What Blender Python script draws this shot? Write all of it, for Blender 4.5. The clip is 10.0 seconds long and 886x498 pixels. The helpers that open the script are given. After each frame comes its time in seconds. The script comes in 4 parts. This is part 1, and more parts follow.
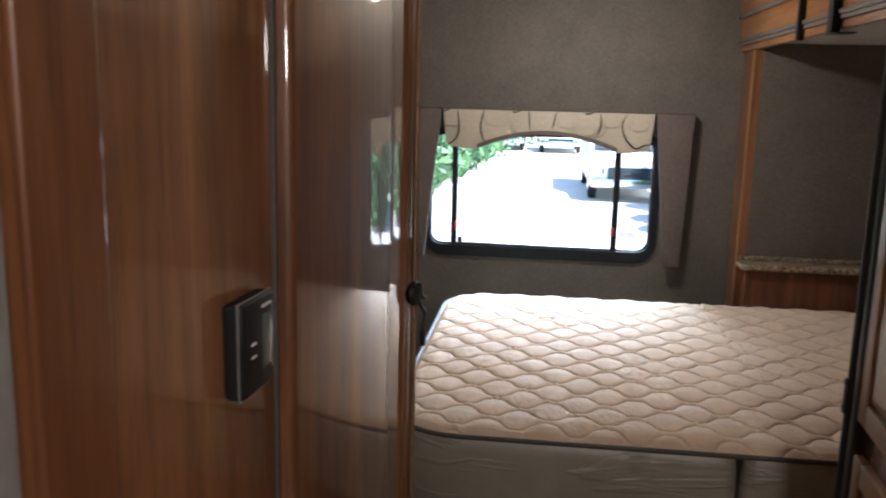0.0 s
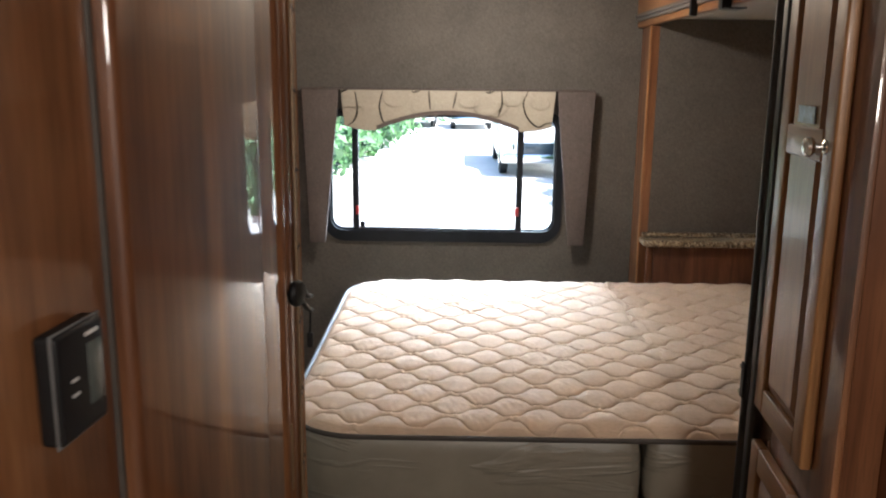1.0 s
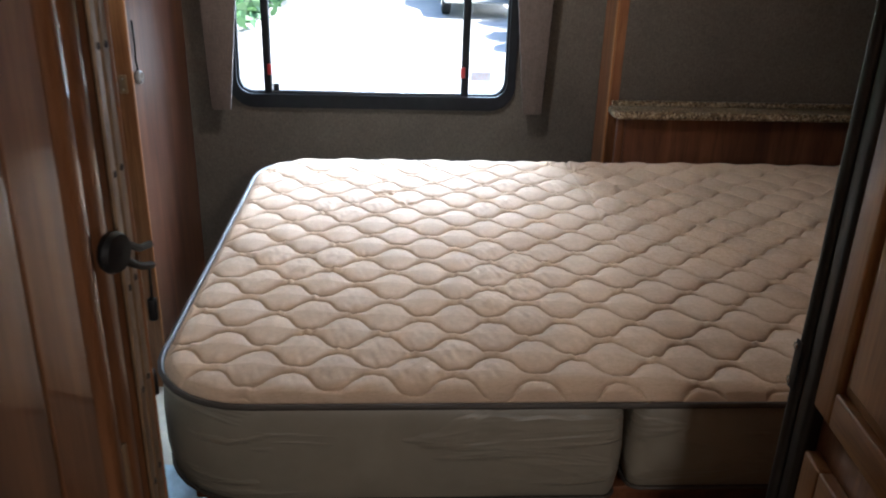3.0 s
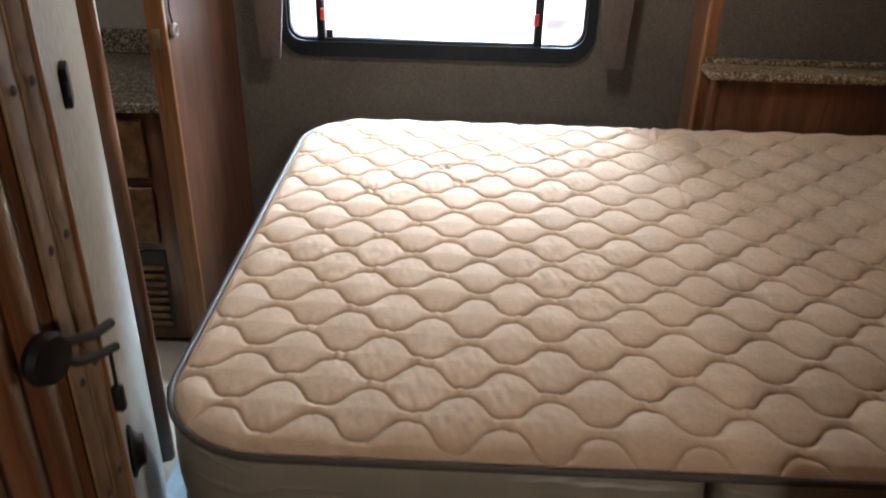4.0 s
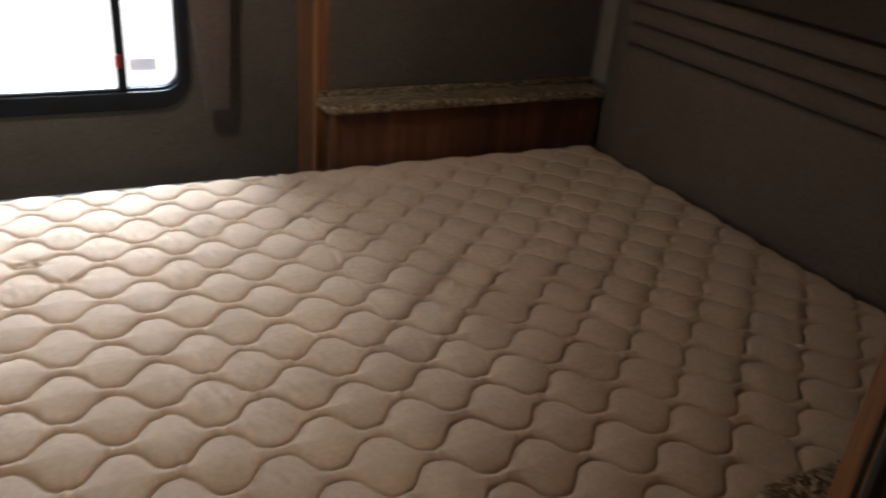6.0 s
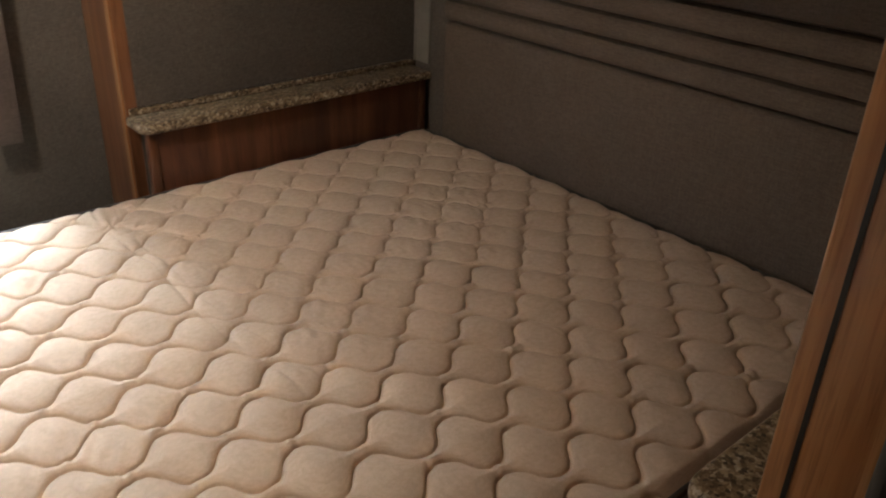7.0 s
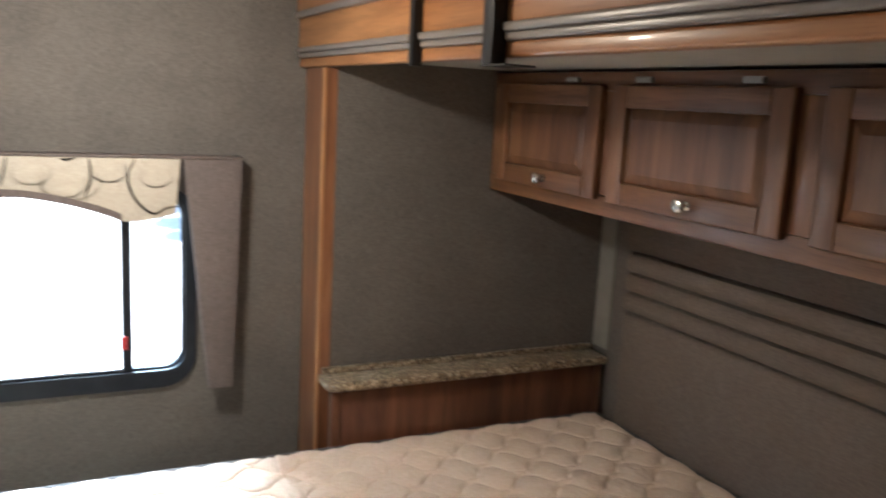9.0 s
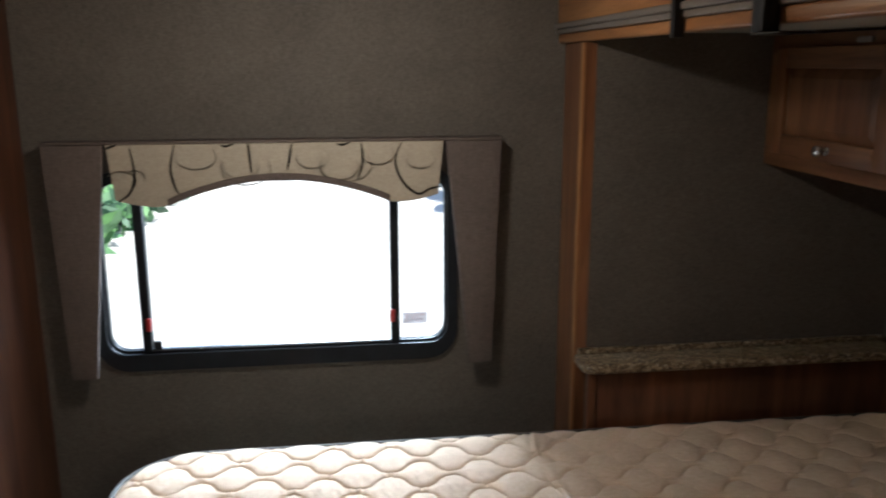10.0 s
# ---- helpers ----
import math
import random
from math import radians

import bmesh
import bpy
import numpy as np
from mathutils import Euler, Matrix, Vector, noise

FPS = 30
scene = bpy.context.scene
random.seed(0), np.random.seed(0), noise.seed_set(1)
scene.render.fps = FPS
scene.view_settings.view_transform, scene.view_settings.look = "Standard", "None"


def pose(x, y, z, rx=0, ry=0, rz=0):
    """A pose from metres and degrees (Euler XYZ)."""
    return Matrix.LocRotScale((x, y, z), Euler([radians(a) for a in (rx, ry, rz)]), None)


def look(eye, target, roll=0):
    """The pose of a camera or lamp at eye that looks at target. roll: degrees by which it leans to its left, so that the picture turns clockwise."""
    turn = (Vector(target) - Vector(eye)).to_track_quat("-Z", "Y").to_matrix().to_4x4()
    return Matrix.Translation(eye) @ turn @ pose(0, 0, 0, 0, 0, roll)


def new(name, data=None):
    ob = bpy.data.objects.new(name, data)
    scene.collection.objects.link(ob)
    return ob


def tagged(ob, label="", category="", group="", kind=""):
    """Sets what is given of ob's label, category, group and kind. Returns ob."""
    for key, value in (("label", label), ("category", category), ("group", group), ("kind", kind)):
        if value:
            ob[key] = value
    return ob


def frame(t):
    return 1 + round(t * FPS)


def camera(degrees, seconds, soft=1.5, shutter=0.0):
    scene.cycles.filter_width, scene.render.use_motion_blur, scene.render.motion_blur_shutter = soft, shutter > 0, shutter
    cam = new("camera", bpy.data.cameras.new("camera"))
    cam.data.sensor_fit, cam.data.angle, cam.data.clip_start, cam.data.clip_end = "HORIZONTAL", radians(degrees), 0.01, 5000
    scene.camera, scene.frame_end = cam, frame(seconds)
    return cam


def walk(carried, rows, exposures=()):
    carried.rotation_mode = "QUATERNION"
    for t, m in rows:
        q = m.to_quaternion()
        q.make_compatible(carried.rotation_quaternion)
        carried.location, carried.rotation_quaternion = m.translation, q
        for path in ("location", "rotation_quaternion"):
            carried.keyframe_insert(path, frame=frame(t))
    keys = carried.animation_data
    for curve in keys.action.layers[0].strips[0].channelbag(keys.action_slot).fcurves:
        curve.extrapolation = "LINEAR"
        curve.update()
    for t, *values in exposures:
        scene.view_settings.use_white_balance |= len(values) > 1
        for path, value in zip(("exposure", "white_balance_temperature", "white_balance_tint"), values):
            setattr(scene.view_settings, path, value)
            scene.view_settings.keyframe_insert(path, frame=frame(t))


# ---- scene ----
cam = camera(56.7, 10.0, soft=1.9, shutter=0.5)
PATH = [
    (0, (0.246, -1.926, 1.567), (0.046, -0.227, 1.249), 1.4),
    (0.5, (0.265, -1.9, 1.576), (0.185, -0.192, 1.252), 1.3),
    (1, (0.294, -1.821, 1.579), (0.272, -0.119, 1.218), 0.6),
    (1.5, (0.334, -1.676, 1.576), (0.348, 0.0, 1.109), 0.8),
    (2, (0.325, -1.523, 1.572), (0.385, 0.116, 0.99), 1),
    (2.2, (0.302, -1.465, 1.568), (0.392, 0.164, 0.96), 1.1),
    (3.3, (0.359, -1.136, 1.556), (0.46, 0.439, 0.826), 2),
    (3.5, (0.385, -1.06, 1.593), (0.433, 0.492, 0.808), 1.7),
    (4, (0.365, -0.933, 1.614), (0.32, 0.594, 0.781), 1.3),
    (4.5, (0.32, -0.78, 1.661), (0.434, 0.76, 0.86), 2.1),
    (5, (0.291, -0.673, 1.638), (0.647, 0.845, 0.867), 2.4),
    (5.5, (0.298, -0.622, 1.656), (0.806, 0.84, 0.861), 3.4),
    (6, (0.35, -0.595, 1.606), (1.083, 0.77, 0.836), 5.0),
    (6.2, (0.336, -0.555, 1.598), (1.171, 0.751, 0.829), 5.2),
    (7.3, (0.353, -0.445, 1.633), (1.43, 0.678, 0.855), 2.4),
    (7.5, (0.352, -0.451, 1.64), (1.456, 0.7, 0.944), 2.3),
    (8, (0.351, -0.473, 1.657), (1.389, 0.835, 1.172), 2.6),
    (8.5, (0.376, -0.521, 1.69), (1.306, 0.9, 1.313), 3.1),
    (9, (0.4, -0.573, 1.71), (1.147, 0.967, 1.402), 3.1),
    (9.5, (0.441, -0.586, 1.718), (0.871, 1.066, 1.375), 2.1),
    (10, (0.429, -0.548, 1.729), (0.643, 1.135, 1.346), -0.1),
]
walk(cam, [(t, look(e, g, r)) for t, e, g, r in PATH], exposures=[
    (0, 2.85, 5650, 8), (1.0, 3.15, 5850, 8), (1.5, 3.2, 5800, 8), (2.2, 3.05, 5550, 8), (3.5, 2.55, 5700, 9), (4.0, 2.8, 6100, 10), (5.0, 2.1, 5900, 9), (6.0, 2.0, 6300, 10), (7.3, 3.3, 6400, 10), (8.0, 3.9, 5800, 8), (8.6, 3.9, 5600, 6), (9.0, 3.7, 5600, 6), (9.5, 2.65, 5800, 7), (10.0, 2.0, 5900, 7)])

# ---- world, light, exposure ----
world = bpy.data.worlds.new("world")
scene.world = world
world.use_nodes = True
wn = world.node_tree
sky = wn.nodes.new("ShaderNodeTexSky")
sky.sky_type = "NISHITA"
sky.sun_disc = False
sky.sun_elevation, sky.sun_rotation = radians(64), radians(103)
wn.nodes["Background"].inputs["Strength"].default_value = 0.09
wn.links.new(sky.outputs["Color"], wn.nodes["Background"].inputs["Color"])


def lamp(name, kind, energy, m, color=(1, 1, 1), **more):
    data = bpy.data.lights.new(name, kind)
    data.energy, data.color = energy, color
    ob = new(name, data)
    ob.matrix_world = m
    if kind == "SUN":
        data.angle = more["angle"]
    if kind == "POINT":
        data.shadow_soft_size = more["radius"]
    if kind == "AREA":
        data.shape, data.size, data.size_y = "RECTANGLE", more["size"], more["size_y"]
    return ob


lamp("sun", "SUN", 2.8, look((0, 0, 0), (-0.42, 0.10, -0.90)), (1.0, 0.95, 0.88), angle=radians(0.5))
# area lamp outside, above the view, standing in for sky light through the window
lamp("sky_stand_in", "AREA", 36.0, look((0.70, 3.2, 2.25), (0.36, 1.0, 1.05)), (0.76, 0.89, 1.0), size=1.0, size_y=1.2)
# bedroom ceiling light: an added beam tilted to the rear wall, then its glow
lamp("bedroom_added_beam", "AREA", 0.85, look((0.40, 1.10, 1.985), (0.40, 1.58, 1.085)), (1.0, 0.97, 0.92), size=0.09, size_y=0.09)
lamp("bedroom_lamp", "POINT", 1.5, look((0.40, 0.98, 1.975), (0.40, 0.98, 0)), (1.0, 0.78, 0.56), radius=0.04)
# unseen hallway lamp, added for the warm light from behind
lamp("hall_fill", "POINT", 8.5, look((0.78, -2.75, 1.90), (0.78, -2.75, 0)), (1.0, 0.87, 0.72), radius=0.10)
# added area lamp below the closed ceiling, brightens the bathroom like daylight
lamp("bathroom_fill", "AREA", 0.6, look((-0.95, 0.75, 2.0), (-0.95, 0.75, 0)), (0.95, 0.97, 1.0), size=0.35, size_y=0.35)


# ---- materials ----
def mat(name):
    m = bpy.data.materials.new(name)
    m.use_nodes = True
    nt = m.node_tree
    return m, nt, nt.nodes["Principled BSDF"]


def node(nt, kind, **values):
    n = nt.nodes.new(kind)
    for k, v in values.items():
        n.inputs[k].default_value = v
    return n


def coords(nt, scale, seedy=0.0):
    tc = nt.nodes.new("ShaderNodeTexCoord")
    mp = nt.nodes.new("ShaderNodeMapping")
    mp.inputs["Scale"].default_value = scale
    mp.inputs["Location"].default_value = (seedy, seedy * 1.7, seedy * 0.6)
    nt.links.new(tc.outputs["Object"], mp.inputs["Vector"])
    return mp.outputs["Vector"]


def ramp(nt, fac, stops):
    r = nt.nodes.new("ShaderNodeValToRGB")
    els = r.color_ramp.elements
    while len(els) < len(stops):
        els.new(0.5)
    for e, (p, c) in zip(els, stops):
        e.position, e.color = p, (*c, 1)
    nt.links.new(fac, r.inputs["Fac"])
    return r.outputs["Color"]


def mixed(nt, fac, a, b, how="MIX"):
    n = nt.nodes.new("ShaderNodeMix")
    n.data_type, n.blend_type = "RGBA", how
    for key, v in ((0, fac), (6, a), (7, b)):
        if isinstance(v, (float, int)):
            n.inputs[key].default_value = v
        elif isinstance(v, tuple):
            n.inputs[key].default_value = (*v, 1)
        else:
            nt.links.new(v, n.inputs[key])
    return n.outputs[2]


def bumped(nt, bsdf, height, strength, distance=0.002):
    b = node(nt, "ShaderNodeBump", Strength=strength, Distance=distance)
    nt.links.new(height, b.inputs["Height"])
    nt.links.new(b.outputs["Normal"], bsdf.inputs["Normal"])


def wood(name, dark, mid, light, along="z", rough=0.32, coat=0.3, seedy=0.0, streak=1.0, coat_ior=1.5):
    """Veneer with long grain, fine pores and broad colour bands."""
    m, nt, b = mat(name)
    stretch = {"z": (1, 1, 0.05), "x": (0.05, 1, 1), "y": (1, 0.05, 1)}[along]
    wide = {"z": (1, 1, 0.16), "x": (0.16, 1, 1), "y": (1, 0.16, 1)}[along]
    grain = node(nt, "ShaderNodeTexNoise", Scale=38.0, Detail=6.0, Roughness=0.6, Distortion=0.4)
    nt.links.new(coords(nt, stretch, seedy), grain.inputs["Vector"])
    bands = node(nt, "ShaderNodeTexNoise", Scale=8.0 * streak, Detail=4.0, Roughness=0.55, Distortion=1.1)
    nt.links.new(coords(nt, wide, seedy + 3), bands.inputs["Vector"])
    boards = node(nt, "ShaderNodeTexNoise", Scale=13.0, Detail=1.0, Roughness=0.4)
    nt.links.new(coords(nt, stretch, seedy + 13), boards.inputs["Vector"])
    pores = node(nt, "ShaderNodeTexNoise", Scale=260.0, Detail=2.0, Roughness=0.5)
    nt.links.new(coords(nt, stretch, seedy + 7), pores.inputs["Vector"])
    base = ramp(nt, bands.outputs["Fac"], [(0.28, dark), (0.5, mid), (0.74, light)])
    tone = ramp(nt, boards.outputs["Fac"], [(0.36, (0.74, 0.70, 0.66)), (0.52, (1, 1, 1))])
    base = mixed(nt, 0.8, base, tone, "MULTIPLY")
    fine = ramp(nt, grain.outputs["Fac"], [(0.34, (0.52, 0.46, 0.42)), (0.56, (1, 1, 1))])
    col = mixed(nt, 0.7, base, fine, "MULTIPLY")
    pore = ramp(nt, pores.outputs["Fac"], [(0.36, (0.6, 0.55, 0.5)), (0.46, (1, 1, 1))])
    col = mixed(nt, 0.45, col, pore, "MULTIPLY")
    nt.links.new(col, b.inputs["Base Color"])
    b.inputs["Roughness"].default_value = rough
    b.inputs["Coat Weight"].default_value = coat
    b.inputs["Coat Roughness"].default_value = 0.04
    b.inputs["Coat IOR"].default_value = coat_ior
    bumped(nt, b, grain.outputs["Fac"], 0.12, 0.001)
    return m


def plain(name, color, rough=0.5, metal=0.0, vary=0.12, scale=30.0, bump=0.1, dist=0.001):
    """A surface of one colour with slight mottling and fine relief."""
    m, nt, b = mat(name)
    n = node(nt, "ShaderNodeTexNoise", Scale=scale, Detail=5.0, Roughness=0.6)
    nt.links.new(coords(nt, (1, 1, 1)), n.inputs["Vector"])
    lo = tuple(c * (1 - vary) for c in color)
    hi = tuple(min(1, c * (1 + vary)) for c in color)
    nt.links.new(ramp(nt, n.outputs["Fac"], [(0.3, lo), (0.7, hi)]), b.inputs["Base Color"])
    b.inputs["Roughness"].default_value = rough
    b.inputs["Metallic"].default_value = metal
    if bump:
        bumped(nt, b, n.outputs["Fac"], bump, dist)
    return m


def woven(name, a, c, thread=520.0, rough=0.85, bump=0.35, blotch=0.2):
    """Cloth or woven wall covering: two crossed sets of threads and soft blotches."""
    m, nt, b = mat(name)
    h = node(nt, "ShaderNodeTexNoise", Scale=thread, Detail=2.0, Roughness=0.6)
    nt.links.new(coords(nt, (0.12, 0.12, 1.0)), h.inputs["Vector"])
    v = node(nt, "ShaderNodeTexNoise", Scale=thread, Detail=2.0, Roughness=0.6)
    nt.links.new(coords(nt, (1.0, 1.0, 0.12), 5), v.inputs["Vector"])
    both = nt.nodes.new("ShaderNodeMath")
    both.operation = "ADD"
    nt.links.new(h.outputs["Fac"], both.inputs[0])
    nt.links.new(v.outputs["Fac"], both.inputs[1])
    half = nt.nodes.new("ShaderNodeMath")
    half.operation = "MULTIPLY"
    half.inputs[1].default_value = 0.5
    nt.links.new(both.outputs[0], half.inputs[0])
    big = node(nt, "ShaderNodeTexNoise", Scale=6.0, Detail=4.0, Roughness=0.6)
    nt.links.new(coords(nt, (1, 1, 1), 9), big.inputs["Vector"])
    col = ramp(nt, half.outputs[0], [(0.38, a), (0.62, c)])
    tone = ramp(nt, big.outputs["Fac"], [(0.3, (1 - blotch,) * 3), (0.7, (1, 1, 1))])
    nt.links.new(mixed(nt, 1.0, col, tone, "MULTIPLY"), b.inputs["Base Color"])
    b.inputs["Roughness"].default_value = rough
    bumped(nt, b, half.outputs[0], bump, 0.0008)
    return m


def granite(name):
    m, nt, b = mat(name)
    v = node(nt, "ShaderNodeTexVoronoi", Scale=170.0)
    nt.links.new(coords(nt, (1, 1, 1)), v.inputs["Vector"])
    n = node(nt, "ShaderNodeTexNoise", Scale=60.0, Detail=6.0, Roughness=0.75)
    nt.links.new(coords(nt, (1, 1, 1), 4), n.inputs["Vector"])
    spots = ramp(nt, v.outputs["Color"], [(0.1, (0.05, 0.035, 0.022)), (0.4, (0.22, 0.15, 0.085)), (0.65, (0.40, 0.31, 0.20)), (0.9, (0.62, 0.54, 0.42))])
    cloud = ramp(nt, n.outputs["Fac"], [(0.38, (0.35, 0.3, 0.25)), (0.6, (1, 1, 1))])
    nt.links.new(mixed(nt, 0.9, spots, cloud, "MULTIPLY"), b.inputs["Base Color"])
    b.inputs["Roughness"].default_value = 0.3
    return m


def glass(name, tint=(1, 1, 1), rough=0.0):
    m, nt, b = mat(name)
    b.inputs["Base Color"].default_value = (*tint, 1)
    b.inputs["Roughness"].default_value = rough
    b.inputs["Transmission Weight"].default_value = 1.0
    b.inputs["IOR"].default_value = 1.02
    return m


def glow(name, color, strength):
    m, nt, b = mat(name)
    b.inputs["Emission Color"].default_value = (*color, 1)
    b.inputs["Emission Strength"].default_value = strength
    b.inputs["Base Color"].default_value = (*color, 1)
    return m


CHERRY = wood("cherry_veneer", (0.110, 0.040, 0.016), (0.225, 0.092, 0.034), (0.34, 0.155, 0.062), rough=0.50, coat=1.0, streak=0.75, coat_ior=1.5)
CHERRY_DARK = wood("cherry_veneer_dark", (0.085, 0.03, 0.013), (0.15, 0.058, 0.024), (0.22, 0.095, 0.04), seedy=11, rough=0.34)
CHERRY_FLAT = wood("cherry_rail", (0.10, 0.036, 0.014), (0.19, 0.075, 0.028), (0.28, 0.125, 0.05), along="y", seedy=5)
CHERRY_X = wood("cherry_panel_crosswise", (0.07, 0.024, 0.011), (0.14, 0.05, 0.022), (0.20, 0.08, 0.035), along="z", seedy=21, rough=0.4)
CABINET = wood("cabinet_cherry", (0.088, 0.036, 0.014), (0.150, 0.065, 0.026), (0.215, 0.102, 0.043), seedy=51, rough=0.45, coat=0.08)
CABINET_RAIL = wood("cabinet_cherry_rail", (0.088, 0.036, 0.014), (0.150, 0.065, 0.026), (0.215, 0.102, 0.043), along="y", seedy=53, rough=0.45, coat=0.08)
MAPLE = wood("maple_stile", (0.19, 0.085, 0.029), (0.28, 0.135, 0.047), (0.36, 0.185, 0.072), seedy=31, rough=0.42, coat=0.10)
MAPLE_RAIL = wood("maple_rail", (0.19, 0.085, 0.029), (0.28, 0.135, 0.047), (0.36, 0.185, 0.072), along="y", seedy=33, rough=0.42, coat=0.10)
TRIM = wood("reddish_slide_trim", (0.15, 0.058, 0.024), (0.23, 0.095, 0.040), (0.30, 0.14, 0.062), seedy=45, rough=0.4)
OAK = wood("oak_trim", (0.26, 0.105, 0.035), (0.37, 0.17, 0.062), (0.46, 0.235, 0.095), seedy=41, rough=0.38)
OAK_RAIL = wood("oak_trim_rail", (0.26, 0.105, 0.035), (0.37, 0.17, 0.062), (0.46, 0.235, 0.095), along="y", seedy=43, rough=0.38, coat=0.12)
PANEL_DARK = wood("dark_cherry_panel", (0.05, 0.018, 0.008), (0.10, 0.036, 0.016), (0.155, 0.06, 0.026), seedy=61, rough=0.45, coat=0.1)
WALLPAPER = woven("woven_wall_covering", (0.080, 0.066, 0.052), (0.150, 0.124, 0.098))
WALLBOARD = plain("white_mottled_wallboard", (0.46, 0.45, 0.41), 0.55, vary=0.22, scale=55, bump=0.4)
CEILING = plain("beige_ceiling_board", (0.42, 0.39, 0.33), 0.7, vary=0.05)
STRIP = plain("taupe_corner_strip", (0.20, 0.18, 0.145), 0.6, vary=0.08)
GREY_LINER = plain("grey_niche_liner", (0.36, 0.33, 0.27), 0.6, vary=0.06)
BLACK = plain("black_plastic", (0.010, 0.010, 0.011), 0.5, vary=0.2, bump=0.05)
BLACK.node_tree.nodes["Principled BSDF"].inputs["Specular IOR Level"].default_value = 0.3
FRAME_BLACK = plain("window_frame_black", (0.010, 0.011, 0.014), 0.55, vary=0.2, bump=0.03)
FRAME_BLACK.node_tree.nodes["Principled BSDF"].inputs["Specular IOR Level"].default_value = 0.2
RUBBER = plain("black_rubber", (0.014, 0.014, 0.014), 0.45, vary=0.25)
STEEL = plain("brushed_nickel", (0.62, 0.60, 0.56), 0.25, 1.0, vary=0.08, bump=0.03)
BRASS = plain("tarnished_brass", (0.22, 0.14, 0.075), 0.5, 0.3, vary=0.25, bump=0.08)


def vinyl(name, color):
    """Soft upholstery vinyl with fine grain, smudges and slanting pulled folds."""
    m, nt, b = mat(name)
    smudge = node(nt, "ShaderNodeTexNoise", Scale=9.0, Detail=5.0, Roughness=0.6)
    nt.links.new(coords(nt, (1, 1, 1)), smudge.inputs["Vector"])
    nt.links.new(ramp(nt, smudge.outputs["Fac"], [(0.3, tuple(c * 0.88 for c in color)), (0.7, tuple(c * 1.1 for c in color))]), b.inputs["Base Color"])
    tc = nt.nodes.new("ShaderNodeTexCoord")
    slant = nt.nodes.new("ShaderNodeMapping")
    slant.inputs["Rotation"].default_value = (0, radians(48), 0)
    slant.inputs["Scale"].default_value = (3.0, 3.0, 15.0)
    nt.links.new(tc.outputs["Object"], slant.inputs["Vector"])
    folds = node(nt, "ShaderNodeTexNoise", Scale=1.0, Detail=3.0, Roughness=0.5, Distortion=0.6)
    nt.links.new(slant.outputs["Vector"], folds.inputs["Vector"])
    sharp = ramp(nt, folds.outputs["Fac"], [(0.52, (0, 0, 0)), (0.60, (1, 1, 1)), (0.72, (0.3, 0.3, 0.3))])
    grain = node(nt, "ShaderNodeTexNoise", Scale=420.0, Detail=2.0)
    nt.links.new(coords(nt, (1, 1, 1), 3), grain.inputs["Vector"])
    first = node(nt, "ShaderNodeBump", Strength=0.12, Distance=0.0008)
    nt.links.new(grain.outputs["Fac"], first.inputs["Height"])
    second = node(nt, "ShaderNodeBump", Strength=0.5, Distance=0.006)
    nt.links.new(sharp, second.inputs["Height"])
    nt.links.new(first.outputs["Normal"], second.inputs["Normal"])
    nt.links.new(second.outputs["Normal"], b.inputs["Normal"])
    b.inputs["Roughness"].default_value = 0.40
    return m


VINYL_SIDE = vinyl("taupe_vinyl", (0.250, 0.225, 0.180))
PIPING = plain("dark_brown_piping", (0.06, 0.05, 0.042), 0.6)
SUEDE = woven("brown_suede", (0.085, 0.062, 0.050), (0.135, 0.100, 0.083), thread=420, blotch=0.15)
HEAD_CLOTH = woven("headboard_cloth", (0.105, 0.076, 0.054), (0.165, 0.122, 0.090), thread=460, blotch=0.12)
QUILT = woven("quilted_ticking", (0.58, 0.425, 0.30), (0.69, 0.525, 0.39), thread=700, bump=0.12, blotch=0.06)
GRANITE = granite("speckled_brown_laminate")
PANE = glass("window_glass")
RED = plain("red_plastic", (0.42, 0.03, 0.03), 0.4)
FLOOR = plain("beige_vinyl_floor", (0.40, 0.36, 0.29), 0.4, vary=0.15, scale=9)
FILM = plain("pale_blue_plastic_film", (0.42, 0.55, 0.64), 0.25, vary=0.2, scale=12, bump=0.6, dist=0.01)


# ---- mesh helpers ----
def box_into(bm, lo, hi, bevel=0.0, seg=2):
    made = bmesh.ops.create_cube(bm, size=1.0)["verts"]
    for v in made:
        v.co = Vector([lo[i] + (v.co[i] + 0.5) * (hi[i] - lo[i]) for i in range(3)])
    if bevel:
        edges = list({e for v in made for e in v.link_edges})
        bmesh.ops.bevel(bm, geom=edges, offset=bevel, segments=seg, affect="EDGES", profile=0.5)


def box(lo, hi, bevel=0.0, seg=2):
    bm = bmesh.new()
    box_into(bm, lo, hi, bevel, seg)
    return bm


def extruded(outline, axis, a, b, bevel=0.0, seg=2):
    """A closed outline in the two other axes (in x, y, z order), pushed along axis from a to b."""
    bm = bmesh.new()

    def at(p, w):
        q = list(p)
        q.insert("xyz".index(axis), w)
        return bm.verts.new(q)
    one, two = [at(p, a) for p in outline], [at(p, b) for p in outline]
    n = len(outline)
    bm.faces.new(one)
    bm.faces.new(two[::-1])
    for i in range(n):
        bm.faces.new((one[i], two[i], two[(i + 1) % n], one[(i + 1) % n]))
    bmesh.ops.recalc_face_normals(bm, faces=bm.faces)
    if bevel:
        rim = [e for e in bm.edges if len({v.co["xyz".index(axis)] for v in e.verts}) == 1]
        bmesh.ops.bevel(bm, geom=rim, offset=bevel, segments=seg, affect="EDGES", profile=0.5)
    return bm


